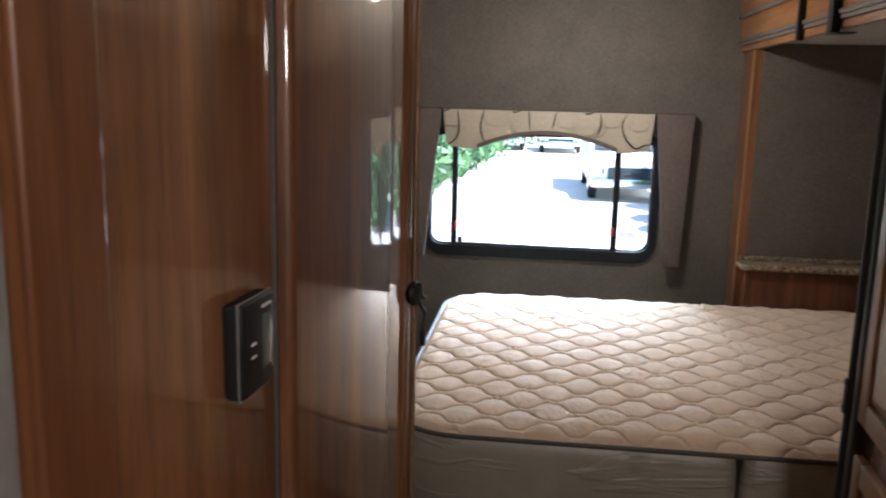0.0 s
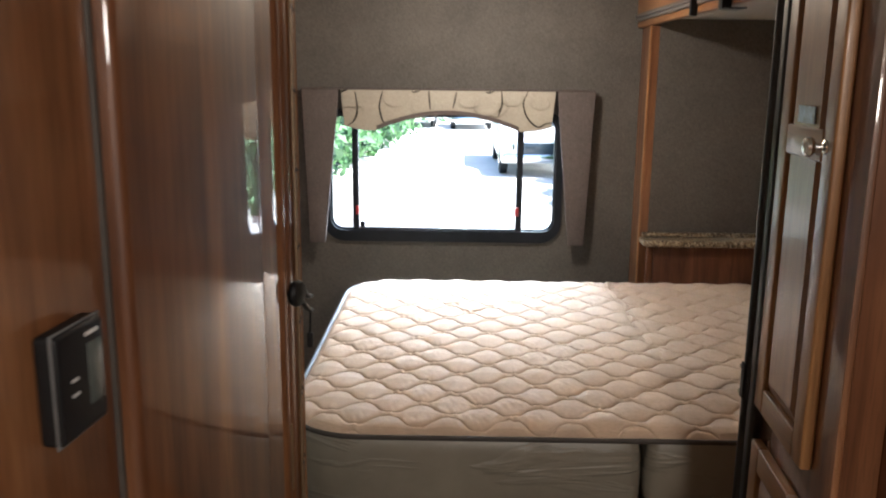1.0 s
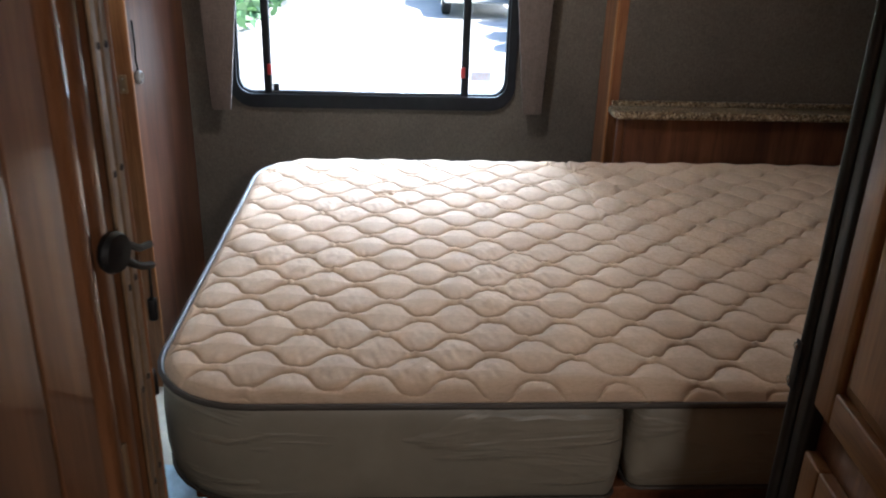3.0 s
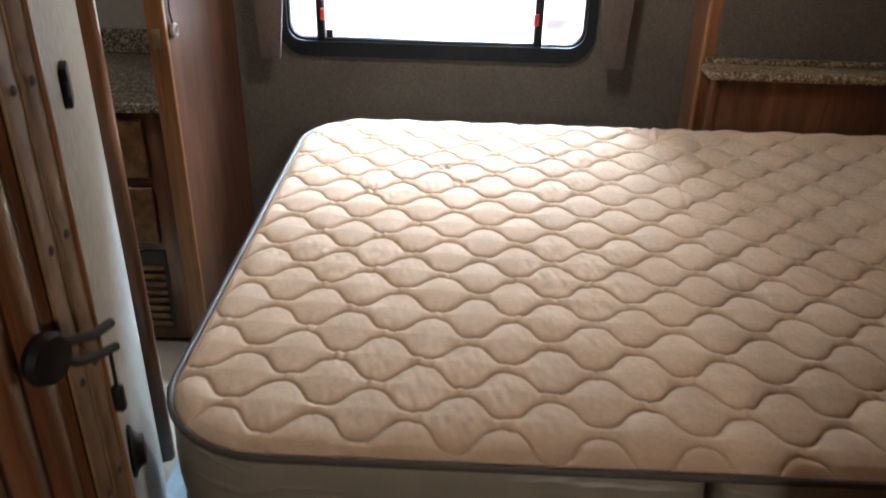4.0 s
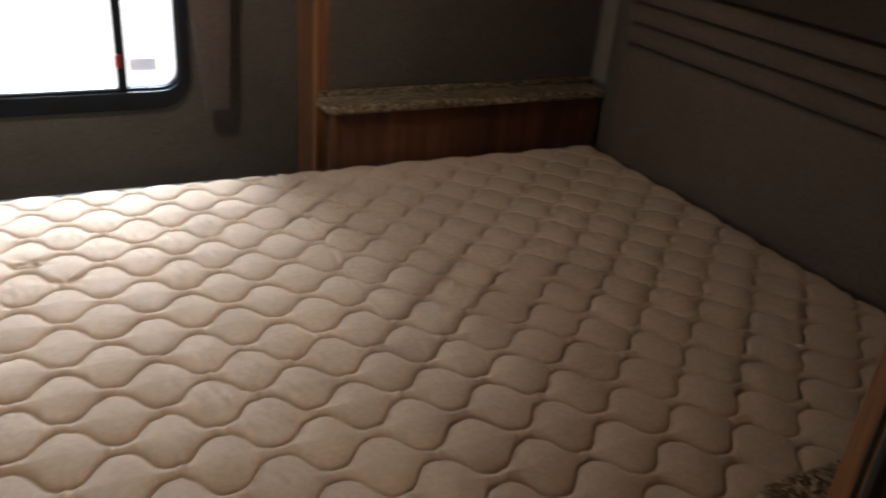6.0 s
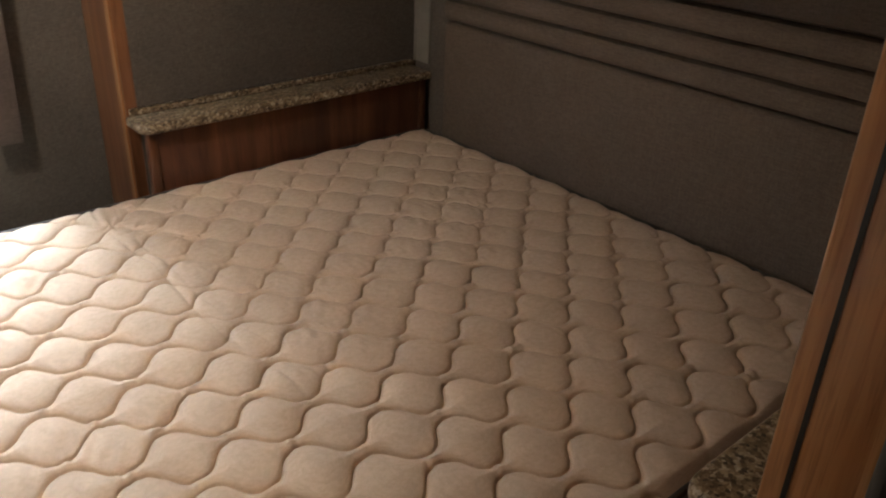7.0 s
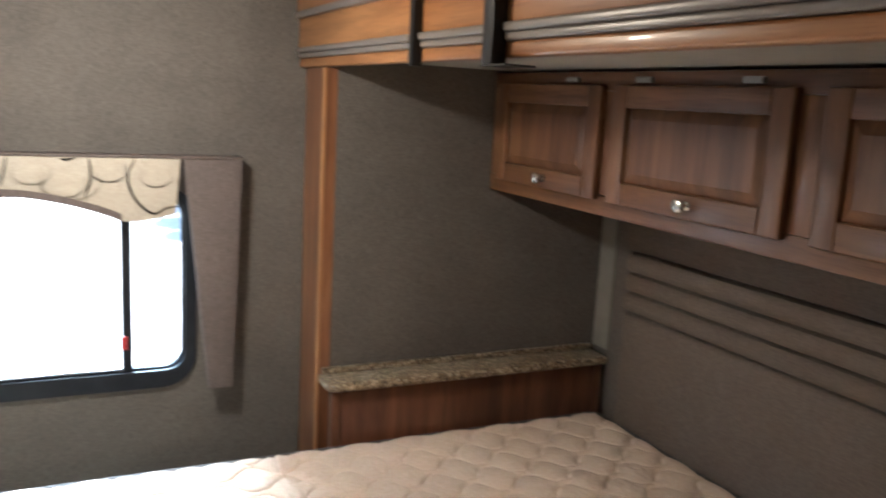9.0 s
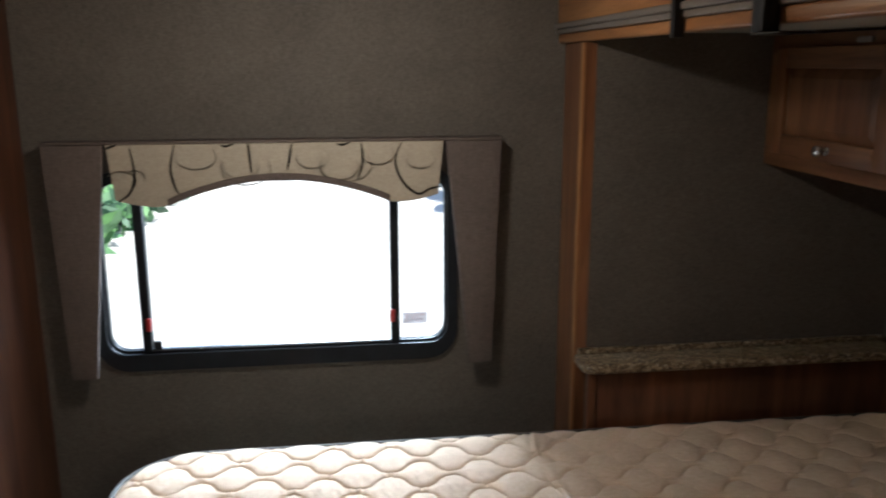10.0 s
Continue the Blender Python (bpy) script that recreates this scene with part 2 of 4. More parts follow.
def tube(points, radius, sides=8, closed=False):
    """A round rod along a line of points."""
    bm = bmesh.new()
    pts = [Vector(p) for p in points]
    n, rings = len(pts), []
    side = None
    for i, p in enumerate(pts):
        ahead = pts[(i + 1) % n] if (closed or i < n - 1) else p
        back = pts[i - 1] if (closed or i > 0) else p
        d = (ahead - back).normalized()
        if side is None:
            side = d.orthogonal().normalized()
        side = (side - d * side.dot(d)).normalized()
        up = d.cross(side)
        rings.append([bm.verts.new(p + radius * (math.cos(2 * math.pi * k / sides) * side + math.sin(2 * math.pi * k / sides) * up)) for k in range(sides)])
    for i in range(n if closed else n - 1):
        r, s = rings[i], rings[(i + 1) % n]
        for k in range(sides):
            bm.faces.new((r[k], r[(k + 1) % sides], s[(k + 1) % sides], s[k]))
    if not closed:
        bm.faces.new(rings[0][::-1])
        bm.faces.new(rings[-1])
    bmesh.ops.recalc_face_normals(bm, faces=bm.faces)
    return bm


def lathe(profile, centre, axis, sides=20):
    """A turned body: profile of (radius, height) along axis, a unit vector."""
    bm = bmesh.new()
    turn = Vector((0, 0, 1)).rotation_difference(Vector(axis)).to_matrix()
    rings = []
    for r, h in profile:
        rings.append([bm.verts.new(Vector(centre) + turn @ Vector((r * math.cos(2 * math.pi * k / sides), r * math.sin(2 * math.pi * k / sides), h))) for k in range(sides)])
    for a, b in zip(rings, rings[1:]):
        for k in range(sides):
            bm.faces.new((a[k], a[(k + 1) % sides], b[(k + 1) % sides], b[k]))
    bm.faces.new(rings[0][::-1])
    bm.faces.new(rings[-1])
    bmesh.ops.recalc_face_normals(bm, faces=bm.faces)
    return bm


def mesh_of(name, bm, material, smooth=True):
    me = bpy.data.meshes.new(name)
    if smooth:
        for f in bm.faces:
            f.smooth = True
        for e in bm.edges:
            if len(e.link_faces) == 2 and e.calc_face_angle(0) > radians(35):
                e.smooth = False
    bm.to_mesh(me)
    bm.free()
    me.materials.append(material)
    return me


def thing(name, base, label, category, group=""):
    ob = new(name)
    ob.empty_display_size = 0.05
    ob.location = base
    return tagged(ob, label, category, group)


def origin_of(parent):
    at = Vector(parent.location)
    while parent.parent:
        parent = parent.parent
        at += Vector(parent.location)
    return at


def part(name, bm, material, parent, label="", smooth=True):
    """One mesh under a thing or a part, given in world coordinates."""
    at = origin_of(parent)
    bmesh.ops.translate(bm, verts=bm.verts, vec=-at)
    ob = new(name, mesh_of(name, bm, material, smooth))
    ob.parent = parent
    return tagged(ob, label)


def single(name, bm, material, label, category="", kind="", group="", smooth=True):
    """A thing or a piece of the setting that is one mesh, in world coordinates."""
    return tagged(new(name, mesh_of(name, bm, material, smooth)), label, category, group, kind)


def knob_bm(centre, axis, r=0.015):
    return lathe([(r * 0.75, 0), (r * 0.7, 0.002), (r * 0.35, 0.005), (r * 0.33, 0.013), (r * 0.85, 0.018), (r, 0.023), (r * 0.9, 0.028), (r * 0.5, 0.031), (0.0004, 0.0315)], centre, axis)

# ---- setting ----
REAR, LEFT, END_FAR, END_NEAR, HEAD_WALL = 1.888, -0.45, 1.615, -0.168, 2.05
CEIL = 2.03


def wall_with_hole(lo, hi, axis, hole):
    """A wall slab with one rectangular opening. axis: the thickness; hole: (a0, a1, z0, z1)."""
    bm = bmesh.new()
    other = 0 if axis == 1 else 1
    a0, a1, z0, z1 = hole

    def piece(p0, p1, q0, q1):
        l, h = list(lo), list(hi)
        l[other], h[other], l[2], h[2] = p0, p1, q0, q1
        if p1 - p0 > 1e-4 and q1 - q0 > 1e-4:
            box_into(bm, l, h)
    piece(lo[other], a0, lo[2], hi[2])
    piece(a1, hi[other], lo[2], hi[2])
    piece(a0, a1, lo[2], z0)
    piece(a0, a1, z1, hi[2])
    return bm


def structure(name, bm, material, label, smooth=False):
    return single(name, bm, material, label, kind="structure", smooth=smooth)


WX0, WX1, WZ0, WZ1 = -0.30, 0.782, 0.828, 1.43
structure("floor", box((-1.6, -4.2, -0.06), (2.1, REAR, 0)), FLOOR, "beige sheet vinyl floor of the camper")
structure("wall_rear", wall_with_hole((-1.6, REAR, 0), (1.30, REAR + 0.05, CEIL), 1, (WX0 + 0.030, WX1 - 0.030, WZ0 + 0.048, WZ1 - 0.026)), WALLPAPER, "rear wall in dark taupe woven wall covering")
structure("ceiling", box((-1.6, -4.2, CEIL), (2.1, REAR + 0.05, CEIL + 0.05)), CEILING, "beige ceiling board")
structure("wall_left", box((LEFT - 0.045, 1.243, 0), (LEFT, REAR - 0.002, CEIL + 0.006)), PANEL_DARK, "dark cherry veneer wall panel beside the bathroom doorway")
structure("wall_left_edge", box((LEFT - 0.050, 1.225, 0), (LEFT + 0.003, 1.243, CEIL - 0.004), 0.004), OAK, "oak edge strip of the bathroom doorway")
structure("door_header", box((LEFT - 0.045, 0.70, 1.93), (LEFT, 1.2245, CEIL - 0.003)), CHERRY_DARK, "cherry header over the bathroom doorway")
structure("bathroom_wall_rear", box((-1.58, 1.80, 0), (LEFT - 0.046, 1.84, CEIL + 0.006)), plain("beige_bath_wall", (0.40, 0.345, 0.26), 0.6, vary=0.06), "beige bathroom wall behind the vanity")
structure("bathroom_wall_outer", box((-1.60, -4.2, 0), (-1.585, REAR, CEIL + 0.006)), WALLBOARD, "white bathroom outer wall")
structure("wall_hall_left", box((-0.12, -4.2, 0), (-0.062, -1.014, CEIL + 0.006)), CHERRY, "cherry veneer hallway wall")
structure("hall_wall_corner_strip", box((-0.064, -1.436, 0), (-0.054, -1.345, CEIL - 0.004), 0.005, 3), CHERRY_DARK, "dark cherry batten on the hallway wall")
structure("hall_end_strip", box((-0.064, -1.58, 0), (-0.046, -1.462, CEIL - 0.004), 0.009, 3), plain("pale_grey_trim", (0.20, 0.195, 0.18), 0.4), "pale grey upright trim in the hallway")
# unseen end wall, added to shut the hall off from outside light
structure("wall_behind", box((-1.6, -4.25, 0), (2.1, -4.2, CEIL + 0.006)), CHERRY, "unseen cherry wall added to close the camper behind")
structure("wall_hall_right", box((0.905, -4.2, 0), (0.955, -0.735, CEIL + 0.006)), CHERRY_DARK, "dark cherry hallway wall")
structure("slide_end_wall_far", box((1.1175, END_FAR, 0), (HEAD_WALL + 0.05, END_FAR + 0.04, 1.816)), WALLPAPER, "slide-out end wall in taupe woven covering")
structure("slide_end_wall_near", box((1.105, END_NEAR - 0.04, 0), (HEAD_WALL + 0.05, END_NEAR, 1.816)), WALLPAPER, "slide-out end wall in taupe woven covering")
structure("wall_head", box((HEAD_WALL, END_NEAR, 0), (HEAD_WALL + 0.05, END_FAR, 1.816)), WALLPAPER, "slide-out head wall in taupe woven covering")
structure("slide_ceiling", box((1.112, END_NEAR - 0.04, 1.808), (HEAD_WALL + 0.05, END_FAR + 0.04, 1.84)), GREY_LINER, "pale grey ceiling of the slide-out")
structure("wall_side_far", box((1.118, END_FAR + 0.038, 0), (1.299, REAR + 0.01, CEIL + 0.006)), WALLPAPER, "coach side wall behind the slide trim")
structure("wall_side_near", box((1.118, -0.335, 0), (1.306, END_NEAR - 0.038, CEIL + 0.006)), CHERRY, "coach side wall beside the hallway")
structure("wall_side_top", box((1.118, END_NEAR - 0.041, 1.836), (1.302, END_FAR + 0.041, CEIL + 0.006)), CHERRY, "coach side wall over the slide-out")
structure("partition_right", box((0.90, -0.335, 0), (1.117, -0.315, CEIL + 0.006)), OAK, "oak partition beside the bedroom doorway")
# unseen wall, added to keep outside light from leaking in behind the cabinets
structure("light_block_right", box((1.302, -4.2, 0), (1.34, -0.21, CEIL + 0.006)), CHERRY_DARK, "unseen wall added behind the hallway cabinets against stray daylight")
corner = structure("slide_corner_strip", box((HEAD_WALL - 0.008, END_FAR - 0.075, 0.93), (HEAD_WALL - 0.001, END_FAR - 0.002, 1.45), 0.002), STRIP, "pale grey corner strip of the slide-out")
structure("slide_corner_bead", box((HEAD_WALL - 0.012, END_FAR - 0.012, 0.93), (HEAD_WALL - 0.0085, END_FAR - 0.003, 1.45), 0.001), STRIP, "grey corner bead of the slide-out")

# trim round the slide-out: upright boards with a bead, and the fascia above
structure("trim_post_far", extruded([(1.086, END_FAR + 0.002), (1.117, END_FAR + 0.002), (1.117, REAR - 0.003), (1.106, REAR - 0.003)], "z", 0.0, 1.784), TRIM, "reddish upright trim board of the slide-out")
structure("trim_post_near", box((1.098, -0.3145, 0), (1.117, END_NEAR - 0.002, 1.784), 0.004, 3), OAK, "oak upright trim board of the slide-out", smooth=True)
structure("trim_bead_far", extruded([(1.0855, END_FAR + 0.004), (1.0855 - 0.005, END_FAR + 0.004), (1.0855 - 0.004, END_FAR + 0.03), (1.0875, END_FAR + 0.03)], "z", 0.0, 1.783), OAK, "oak bead along the slide-out trim")
structure("seal_near", box((1.0970, -0.2015, 0), (1.0978, -0.1955, 1.783)), RUBBER, "black rubber seal beside the slide-out trim")

# ---- rear window ----
window = thing("window_1", (0.24, REAR, WZ0), "wide black-framed camper window with two uprights and a bright view", "window")
tagged(window, kind="structure")


def rounded(x0, x1, z0, z1, r, n=6):
    pts = []
    for cx, cz, a in ((x1 - r, z1 - r, 0), (x0 + r, z1 - r, 90), (x0 + r, z0 + r, 180), (x1 - r, z0 + r, 270)):
        for k in range(n + 1):
            t = radians(a + 90 * k / n)
            pts.append((cx + r * math.cos(t), cz + r * math.sin(t)))
    return pts


def ring(outer, inner, y0, y1):
    """A frame between two outlines with the same number of corners."""
    bm = bmesh.new()
    n = len(outer)
    rows = [[bm.verts.new((p[0], y, p[1])) for p in line] for line, y in ((outer, y1), (outer, y0), (inner, y0), (inner, y1))]
    for k in range(4):
        a, b = rows[k], rows[(k + 1) % 4]
        for i in range(n):
            bm.faces.new((a[i], a[(i + 1) % n], b[(i + 1) % n], b[i]))
    bmesh.ops.recalc_face_normals(bm, faces=bm.faces)
    return bm


part("window_frame", ring(rounded(WX0, WX1, WZ0, WZ1, 0.095), rounded(WX0 + 0.032, WX1 - 0.032, WZ0 + 0.052, WZ1 - 0.028, 0.055), REAR - 0.014, REAR + 0.045), FRAME_BLACK, window)
part("inner_rim", ring(rounded(WX0 + 0.030, WX1 - 0.030, WZ0 + 0.050, WZ1 - 0.026, 0.056), rounded(WX0 + 0.039, WX1 - 0.039, WZ0 + 0.059, WZ1 - 0.036, 0.05), REAR + 0.004, REAR + 0.03), FRAME_BLACK, window)
for x in (-0.155, 0.590):
    part("upright", box((x - 0.014, REAR - 0.006, WZ0 + 0.05), (x + 0.014, REAR + 0.028, WZ1 - 0.03), 0.003), FRAME_BLACK, window)
part("slider_rail", box((-0.141, REAR - 0.002, WZ0 + 0.057), (0.576, REAR + 0.012, WZ0 + 0.065), 0.002), plain("grey_aluminium", (0.30, 0.31, 0.32), 0.35, 0.8), window)
for a, b in ((WX0 + 0.03, -0.169), (-0.141, 0.576), (0.604, WX1 - 0.03)):
    pane = part("pane", box((a, REAR + 0.016, WZ0 + 0.054), (b, REAR + 0.019, WZ1 - 0.032)), PANE, window, smooth=False)
    pane.visible_shadow = False
part("release_latch", box((0.571, REAR - 0.018, 0.952), (0.588, REAR - 0.006, 0.992), 0.003), RED, window, "red emergency release latch")
part("release_latch", box((-0.152, REAR - 0.018, 0.952), (-0.137, REAR - 0.006, 0.992), 0.003), RED, window, "red emergency release latch")
part("slider_catch", box((-0.134, REAR - 0.016, WZ0 + 0.065), (-0.112, REAR - 0.002, WZ0 + 0.092), 0.003), FRAME_BLACK, window)
STICKER, snt, sb = mat("backlit_sticker")
thin = snt.nodes.new("ShaderNodeBsdfTranslucent")
thin.inputs["Color"].default_value = (0.36, 0.33, 0.32, 1)
snt.links.new(thin.outputs[0], snt.nodes["Material Output"].inputs["Surface"])
sticker = part("exit_sticker", box((0.612, REAR + 0.0135, 0.936), (0.690, REAR + 0.0150, 0.972)), STICKER, window, "pale exit sticker")
words = bpy.data.curves.new("exit_words", "FONT")
words.body, words.size, words.align_x, words.align_y, words.extrude = "EXIT", 0.030, "CENTER", "CENTER", 0.0004
words.materials.append(plain("faded_red_print", (0.40, 0.27, 0.25), 0.5))
letters = new("exit_words", words)
letters.parent = window
letters.matrix_local = Matrix.Translation(Vector((0.651, REAR + 0.0128, 0.954)) - Vector(window.location)) @ pose(0, 0, 0, 90, 0, 0)


# ---- cornice round the window ----
VALANCE = woven("beige_valance_cloth", (0.36, 0.30, 0.225), (0.47, 0.40, 0.305), thread=480, blotch=0.08)
PRINT_DARK = plain("dark_brown_print", (0.05, 0.036, 0.028), 0.8)
PRINT_GREY = plain("grey_beige_print", (0.33, 0.278, 0.21), 0.85)
CX, FRONT = 0.262, 1.815
cornice = thing("window_cornice", (CX, REAR, 0.83), "upholstered window cornice, beige swirl valance with brown suede legs", "valance")
arch = []
for k in range(33):
    x = -0.455 + 0.91 * k / 32
    if abs(x) < 0.318:
        z = 1.335 + 0.072 * math.cos(math.pi / 2 * abs(x) / 0.318) ** 0.85
    else:
        s = (abs(x) - 0.318) / (0.455 - 0.318)
        z = 1.335 + 0.006 * math.sin(math.pi * s) * -1 + 0.022 * s
    arch.append((CX + x, z))
arch[0] = (CX - 0.455, 1.357)
part("valance", extruded([(CX - 0.470, 1.512), *arch, (CX + 0.470, 1.512)], "y", FRONT, FRONT + 0.022, 0.004), VALANCE, cornice, "beige cloth valance with dark looping lines")


def smooth_line(pts, n=10):
    """A soft curve through a few points (Catmull-Rom)."""
    p = [pts[0], *pts, pts[-1]]
    out = []
    for a, b, c, d in zip(p, p[1:], p[2:], p[3:]):
        for k in range(n):
            t = k / n
            out.append(tuple(0.5 * (2 * b[i] + (c[i] - a[i]) * t + (2 * a[i] - 5 * b[i] + 4 * c[i] - d[i]) * t * t + (3 * b[i] - a[i] - 3 * c[i] + d[i]) * t ** 3) for i in (0, 1)))
    return out + [pts[-1]]


def printed_line(pts, wide, lift, material, parent):
    """A thin printed stripe on the valance: points as shares of its width and height, from its top left corner."""
    line = [Vector((CX - 0.468 + 0.936 * u, FRONT - lift, 1.511 - 0.165 * v)) for u, v in smooth_line(pts)]
    bm = bmesh.new()
    rows = []
    for k, q in enumerate(line):
        d = (line[min(k + 1, len(line) - 1)] - line[max(k - 1, 0)]).normalized()
        s = Vector((d.z, 0, -d.x)) * wide * (0.35 + 0.65 * math.sin(math.pi * (k + 0.5) / len(line)))
        rows.append((bm.verts.new(q - s), bm.verts.new(q + s)))
    for a, b in zip(rows, rows[1:]):
        bm.faces.new((a[0], a[1], b[1], b[0]))
    bmesh.ops.solidify(bm, geom=bm.faces[:], thickness=0.0003)
    part("printed_line", bm, material, parent, smooth=False)


for pts in ([(0.067, 0.05), (0.076, 0.5), (0.06, 0.8), (0.022, 0.96)], [(0.196, 0.0), (0.18, 0.4), (0.19, 0.72), (0.205, 0.88)], [(0.41, 0.0), (0.417, 0.5)],
            [(0.54, 0.0), (0.532, 0.25), (0.523, 0.46)], [(0.748, 0.0), (0.752, 0.34), (0.735, 0.64)], [(0.872, 0.0), (0.852, 0.32), (0.872, 0.68), (0.92, 0.92), (0.96, 0.83), (0.995, 0.80)],
            [(0.0, 0.06), (0.012, 0.03), (0.03, 0.0)], [(0.33, 0.02), (0.345, 0.04), (0.37, 0.0)], [(0.675, 0.02), (0.69, 0.04), (0.715, 0.0)]):
    printed_line(pts, 0.0035, 0.0012, PRINT_DARK, cornice)
for u, v, r in ((0.035, 0.62, 0.045), (0.075, 0.55, 0.03), (0.255, 0.2, 0.06), (0.385, 0.38, 0.055), (0.40, 0.42, 0.075), (0.60, 0.25, 0.05), (0.68, 0.42, 0.06), (0.70, 0.38, 0.08), (0.93, 0.3, 0.045), (0.80, 0.2, 0.05)):
    printed_line([(u + r * math.cos(a), v + r * 5.2 * math.sin(a) * 0.75) for a in (-0.6, 0.2, 1.0, 1.9, 2.8, 3.6)] if v < 0.5 else [(u + r * math.cos(a), v + r * 4 * math.sin(a)) for a in (-2.6, -1.8, -1.0, -0.2, 0.6)], 0.002, 0.0008, PRINT_GREY, cornice)
inner = [(p[0], p[1]) for p in arch if abs(p[0] - CX) < 0.335]
part("arch_binding", extruded([*inner, *[(x, z + 0.020) for x, z in inner[::-1]]], "y", FRONT - 0.004, FRONT + 0.03, 0.002), SUEDE, cornice, "brown suede binding of the arch")
part("top_board", box((CX - 0.643, FRONT + 0.0005, 1.5125), (CX + 0.643, REAR - 0.001, 1.520), 0.002), SUEDE, cornice)
for s in (-1, 1):
    leg = [(CX + s * 0.640, 1.5115), (CX + s * 0.476, 1.5115), (CX + s * 0.548, 0.832), (CX + s * 0.617, 0.832)]
    part("side_leg", extruded(leg, "y", FRONT - 0.002, FRONT + 0.014, 0.002, 2), SUEDE, cornice)

# ---- bed ----
MX0, MX1, MY0, MY1, MTOP, MBOT = -0.122, 1.990, 0.0, 1.495, 0.752, 0.515
SPLIT = 0.757


def left_at(y, r=0.19):
    """The foot edge of the mattress, with its two rounded corners."""
    for c, s in ((MY0 + r, -1), (MY1 - r, 1)):
        if (y - c) * s > 0:
            return MX0 + r - math.sqrt(max(0.0, r * r - (y - c) ** 2))
    return MX0


bed = thing("bed_base", (0.9, 0.75, 0), "built-in bed platform of dark cherry veneer under the mattress", "bed base")
part("platform_front", box((-0.02, 0.06, 0), (1.10, 0.08, MBOT - 0.018)), CHERRY_X, bed)
part("platform_foot", box((-0.04, 0.081, 0), (-0.02, 1.40, MBOT - 0.018)), CHERRY_X, bed)
part("platform_deck", box((-0.05, 0.045, MBOT - 0.0178), (2.0, 1.465, MBOT - 0.001), 0.004), CHERRY_X, bed)
part("head_block", box((1.10, -0.055, 0), (1.94, 0.0445, MBOT - 0.03)), CHERRY_X, bed)

mattress = thing("mattress", (0.9, 0.75, MBOT), "quilted beige camper mattress with taupe vinyl sides, no bedding", "mattress")
WAVE, STEP, AMP = 0.152, 0.0762, 0.0256


def soft_noise(x, y, seed):
    """Smooth random relief between -1 and 1 on arrays of coordinates in cells."""
    rnd = np.random.RandomState(seed).uniform(-1, 1, 4096)
    xi, yi = np.floor(x).astype(int), np.floor(y).astype(int)
    fx, fy = x - xi, y - yi
    fx, fy = fx * fx * (3 - 2 * fx), fy * fy * (3 - 2 * fy)

    def at(i, j):
        return rnd[(i * 73 + j * 1531 + (i * j) % 97) % 4096]
    low = at(xi, yi) * (1 - fx) + at(xi + 1, yi) * fx
    return low * (1 - fy) + (at(xi, yi + 1) * (1 - fx) + at(xi + 1, yi + 1) * fx) * fy


def quilt_height(x, y):
    """Puffed lozenges between wavy stitch lines that run along the bed, with gathers where two lines come close."""
    u, v = x - 0.168, y - 0.4795
    det = 0.1517 * 0.0762 + 0.0056 * 0.0094
    i, j = (0.0762 * u - 0.0056 * v) / det, (0.0094 * u + 0.1517 * v) / det
    i = i + 0.035 * soft_noise(i * 0.9 + 40, j * 0.45 + 40, 3)
    j = j + 0.050 * soft_noise(i * 0.6 + 70, j * 0.6 + 70, 4)
    row = np.floor(j)
    best = np.full(x.shape, 1.0)
    for k in (-2, -1, 0, 1, 2):
        r = row + k
        phase = 2 * np.pi * (i - 0.5 * np.mod(r, 2))
        line = (r + 0.5) * STEP + AMP * np.tanh(1.25 * np.cos(phase)) / math.tanh(1.25)
        slope = AMP * 2 * np.pi / WAVE * np.sin(phase)
        best = np.minimum(best, np.abs(j * STEP - line) / np.sqrt(1 + slope * slope))
    # how near a point lies to the neck between two lozenges of its row
    near = np.round(j)
    neck_x = np.mod(i - 0.5 * np.mod(near, 2), 1.0) - 0.5
    neck = np.exp(-(neck_x / 0.17) ** 2 - ((j - near) / 0.30) ** 2)
    puff = 0.0072 * (1 - np.exp(-best / 0.0058)) + 0.0050 * (1 - np.exp(-(best / 0.038) ** 2))
    seam = -0.0042 * np.exp(-(best / 0.0019) ** 2)
    wave = soft_noise(i * 15 + 200, j * 1.3 + 50, 5)
    gather = 0.0030 * neck * wave + 0.0018 * np.exp(-best / 0.012) * soft_noise(i * 11 + 90, j * 2.2 + 30, 6)
    return puff + seam + gather


def pucker(x, y, cx, cy, r, rays):
    """Short folds that run out from a pulled tuft."""
    d = np.hypot(x - cx, y - cy)
    a = np.arctan2(y - cy, x - cx)
    f = np.sin(a * rays + 1.3 * np.sin(2 * a) + 9 * cx)
    return (0.0032 * f * np.minimum(1.0, d / 0.012) - 0.003 * np.exp(-(d / 0.012) ** 2)) * np.exp(-(d / r) ** 1.5)


PUCKERS = [(0.92, 1.36, 0.05, 7), (0.955, 1.31, 0.035, 5), (0.30, 1.12, 0.045, 4), (0.36, 1.02, 0.035, 5), (1.05, 0.9, 0.03, 5), (1.02, 1.2, 0.035, 4)]


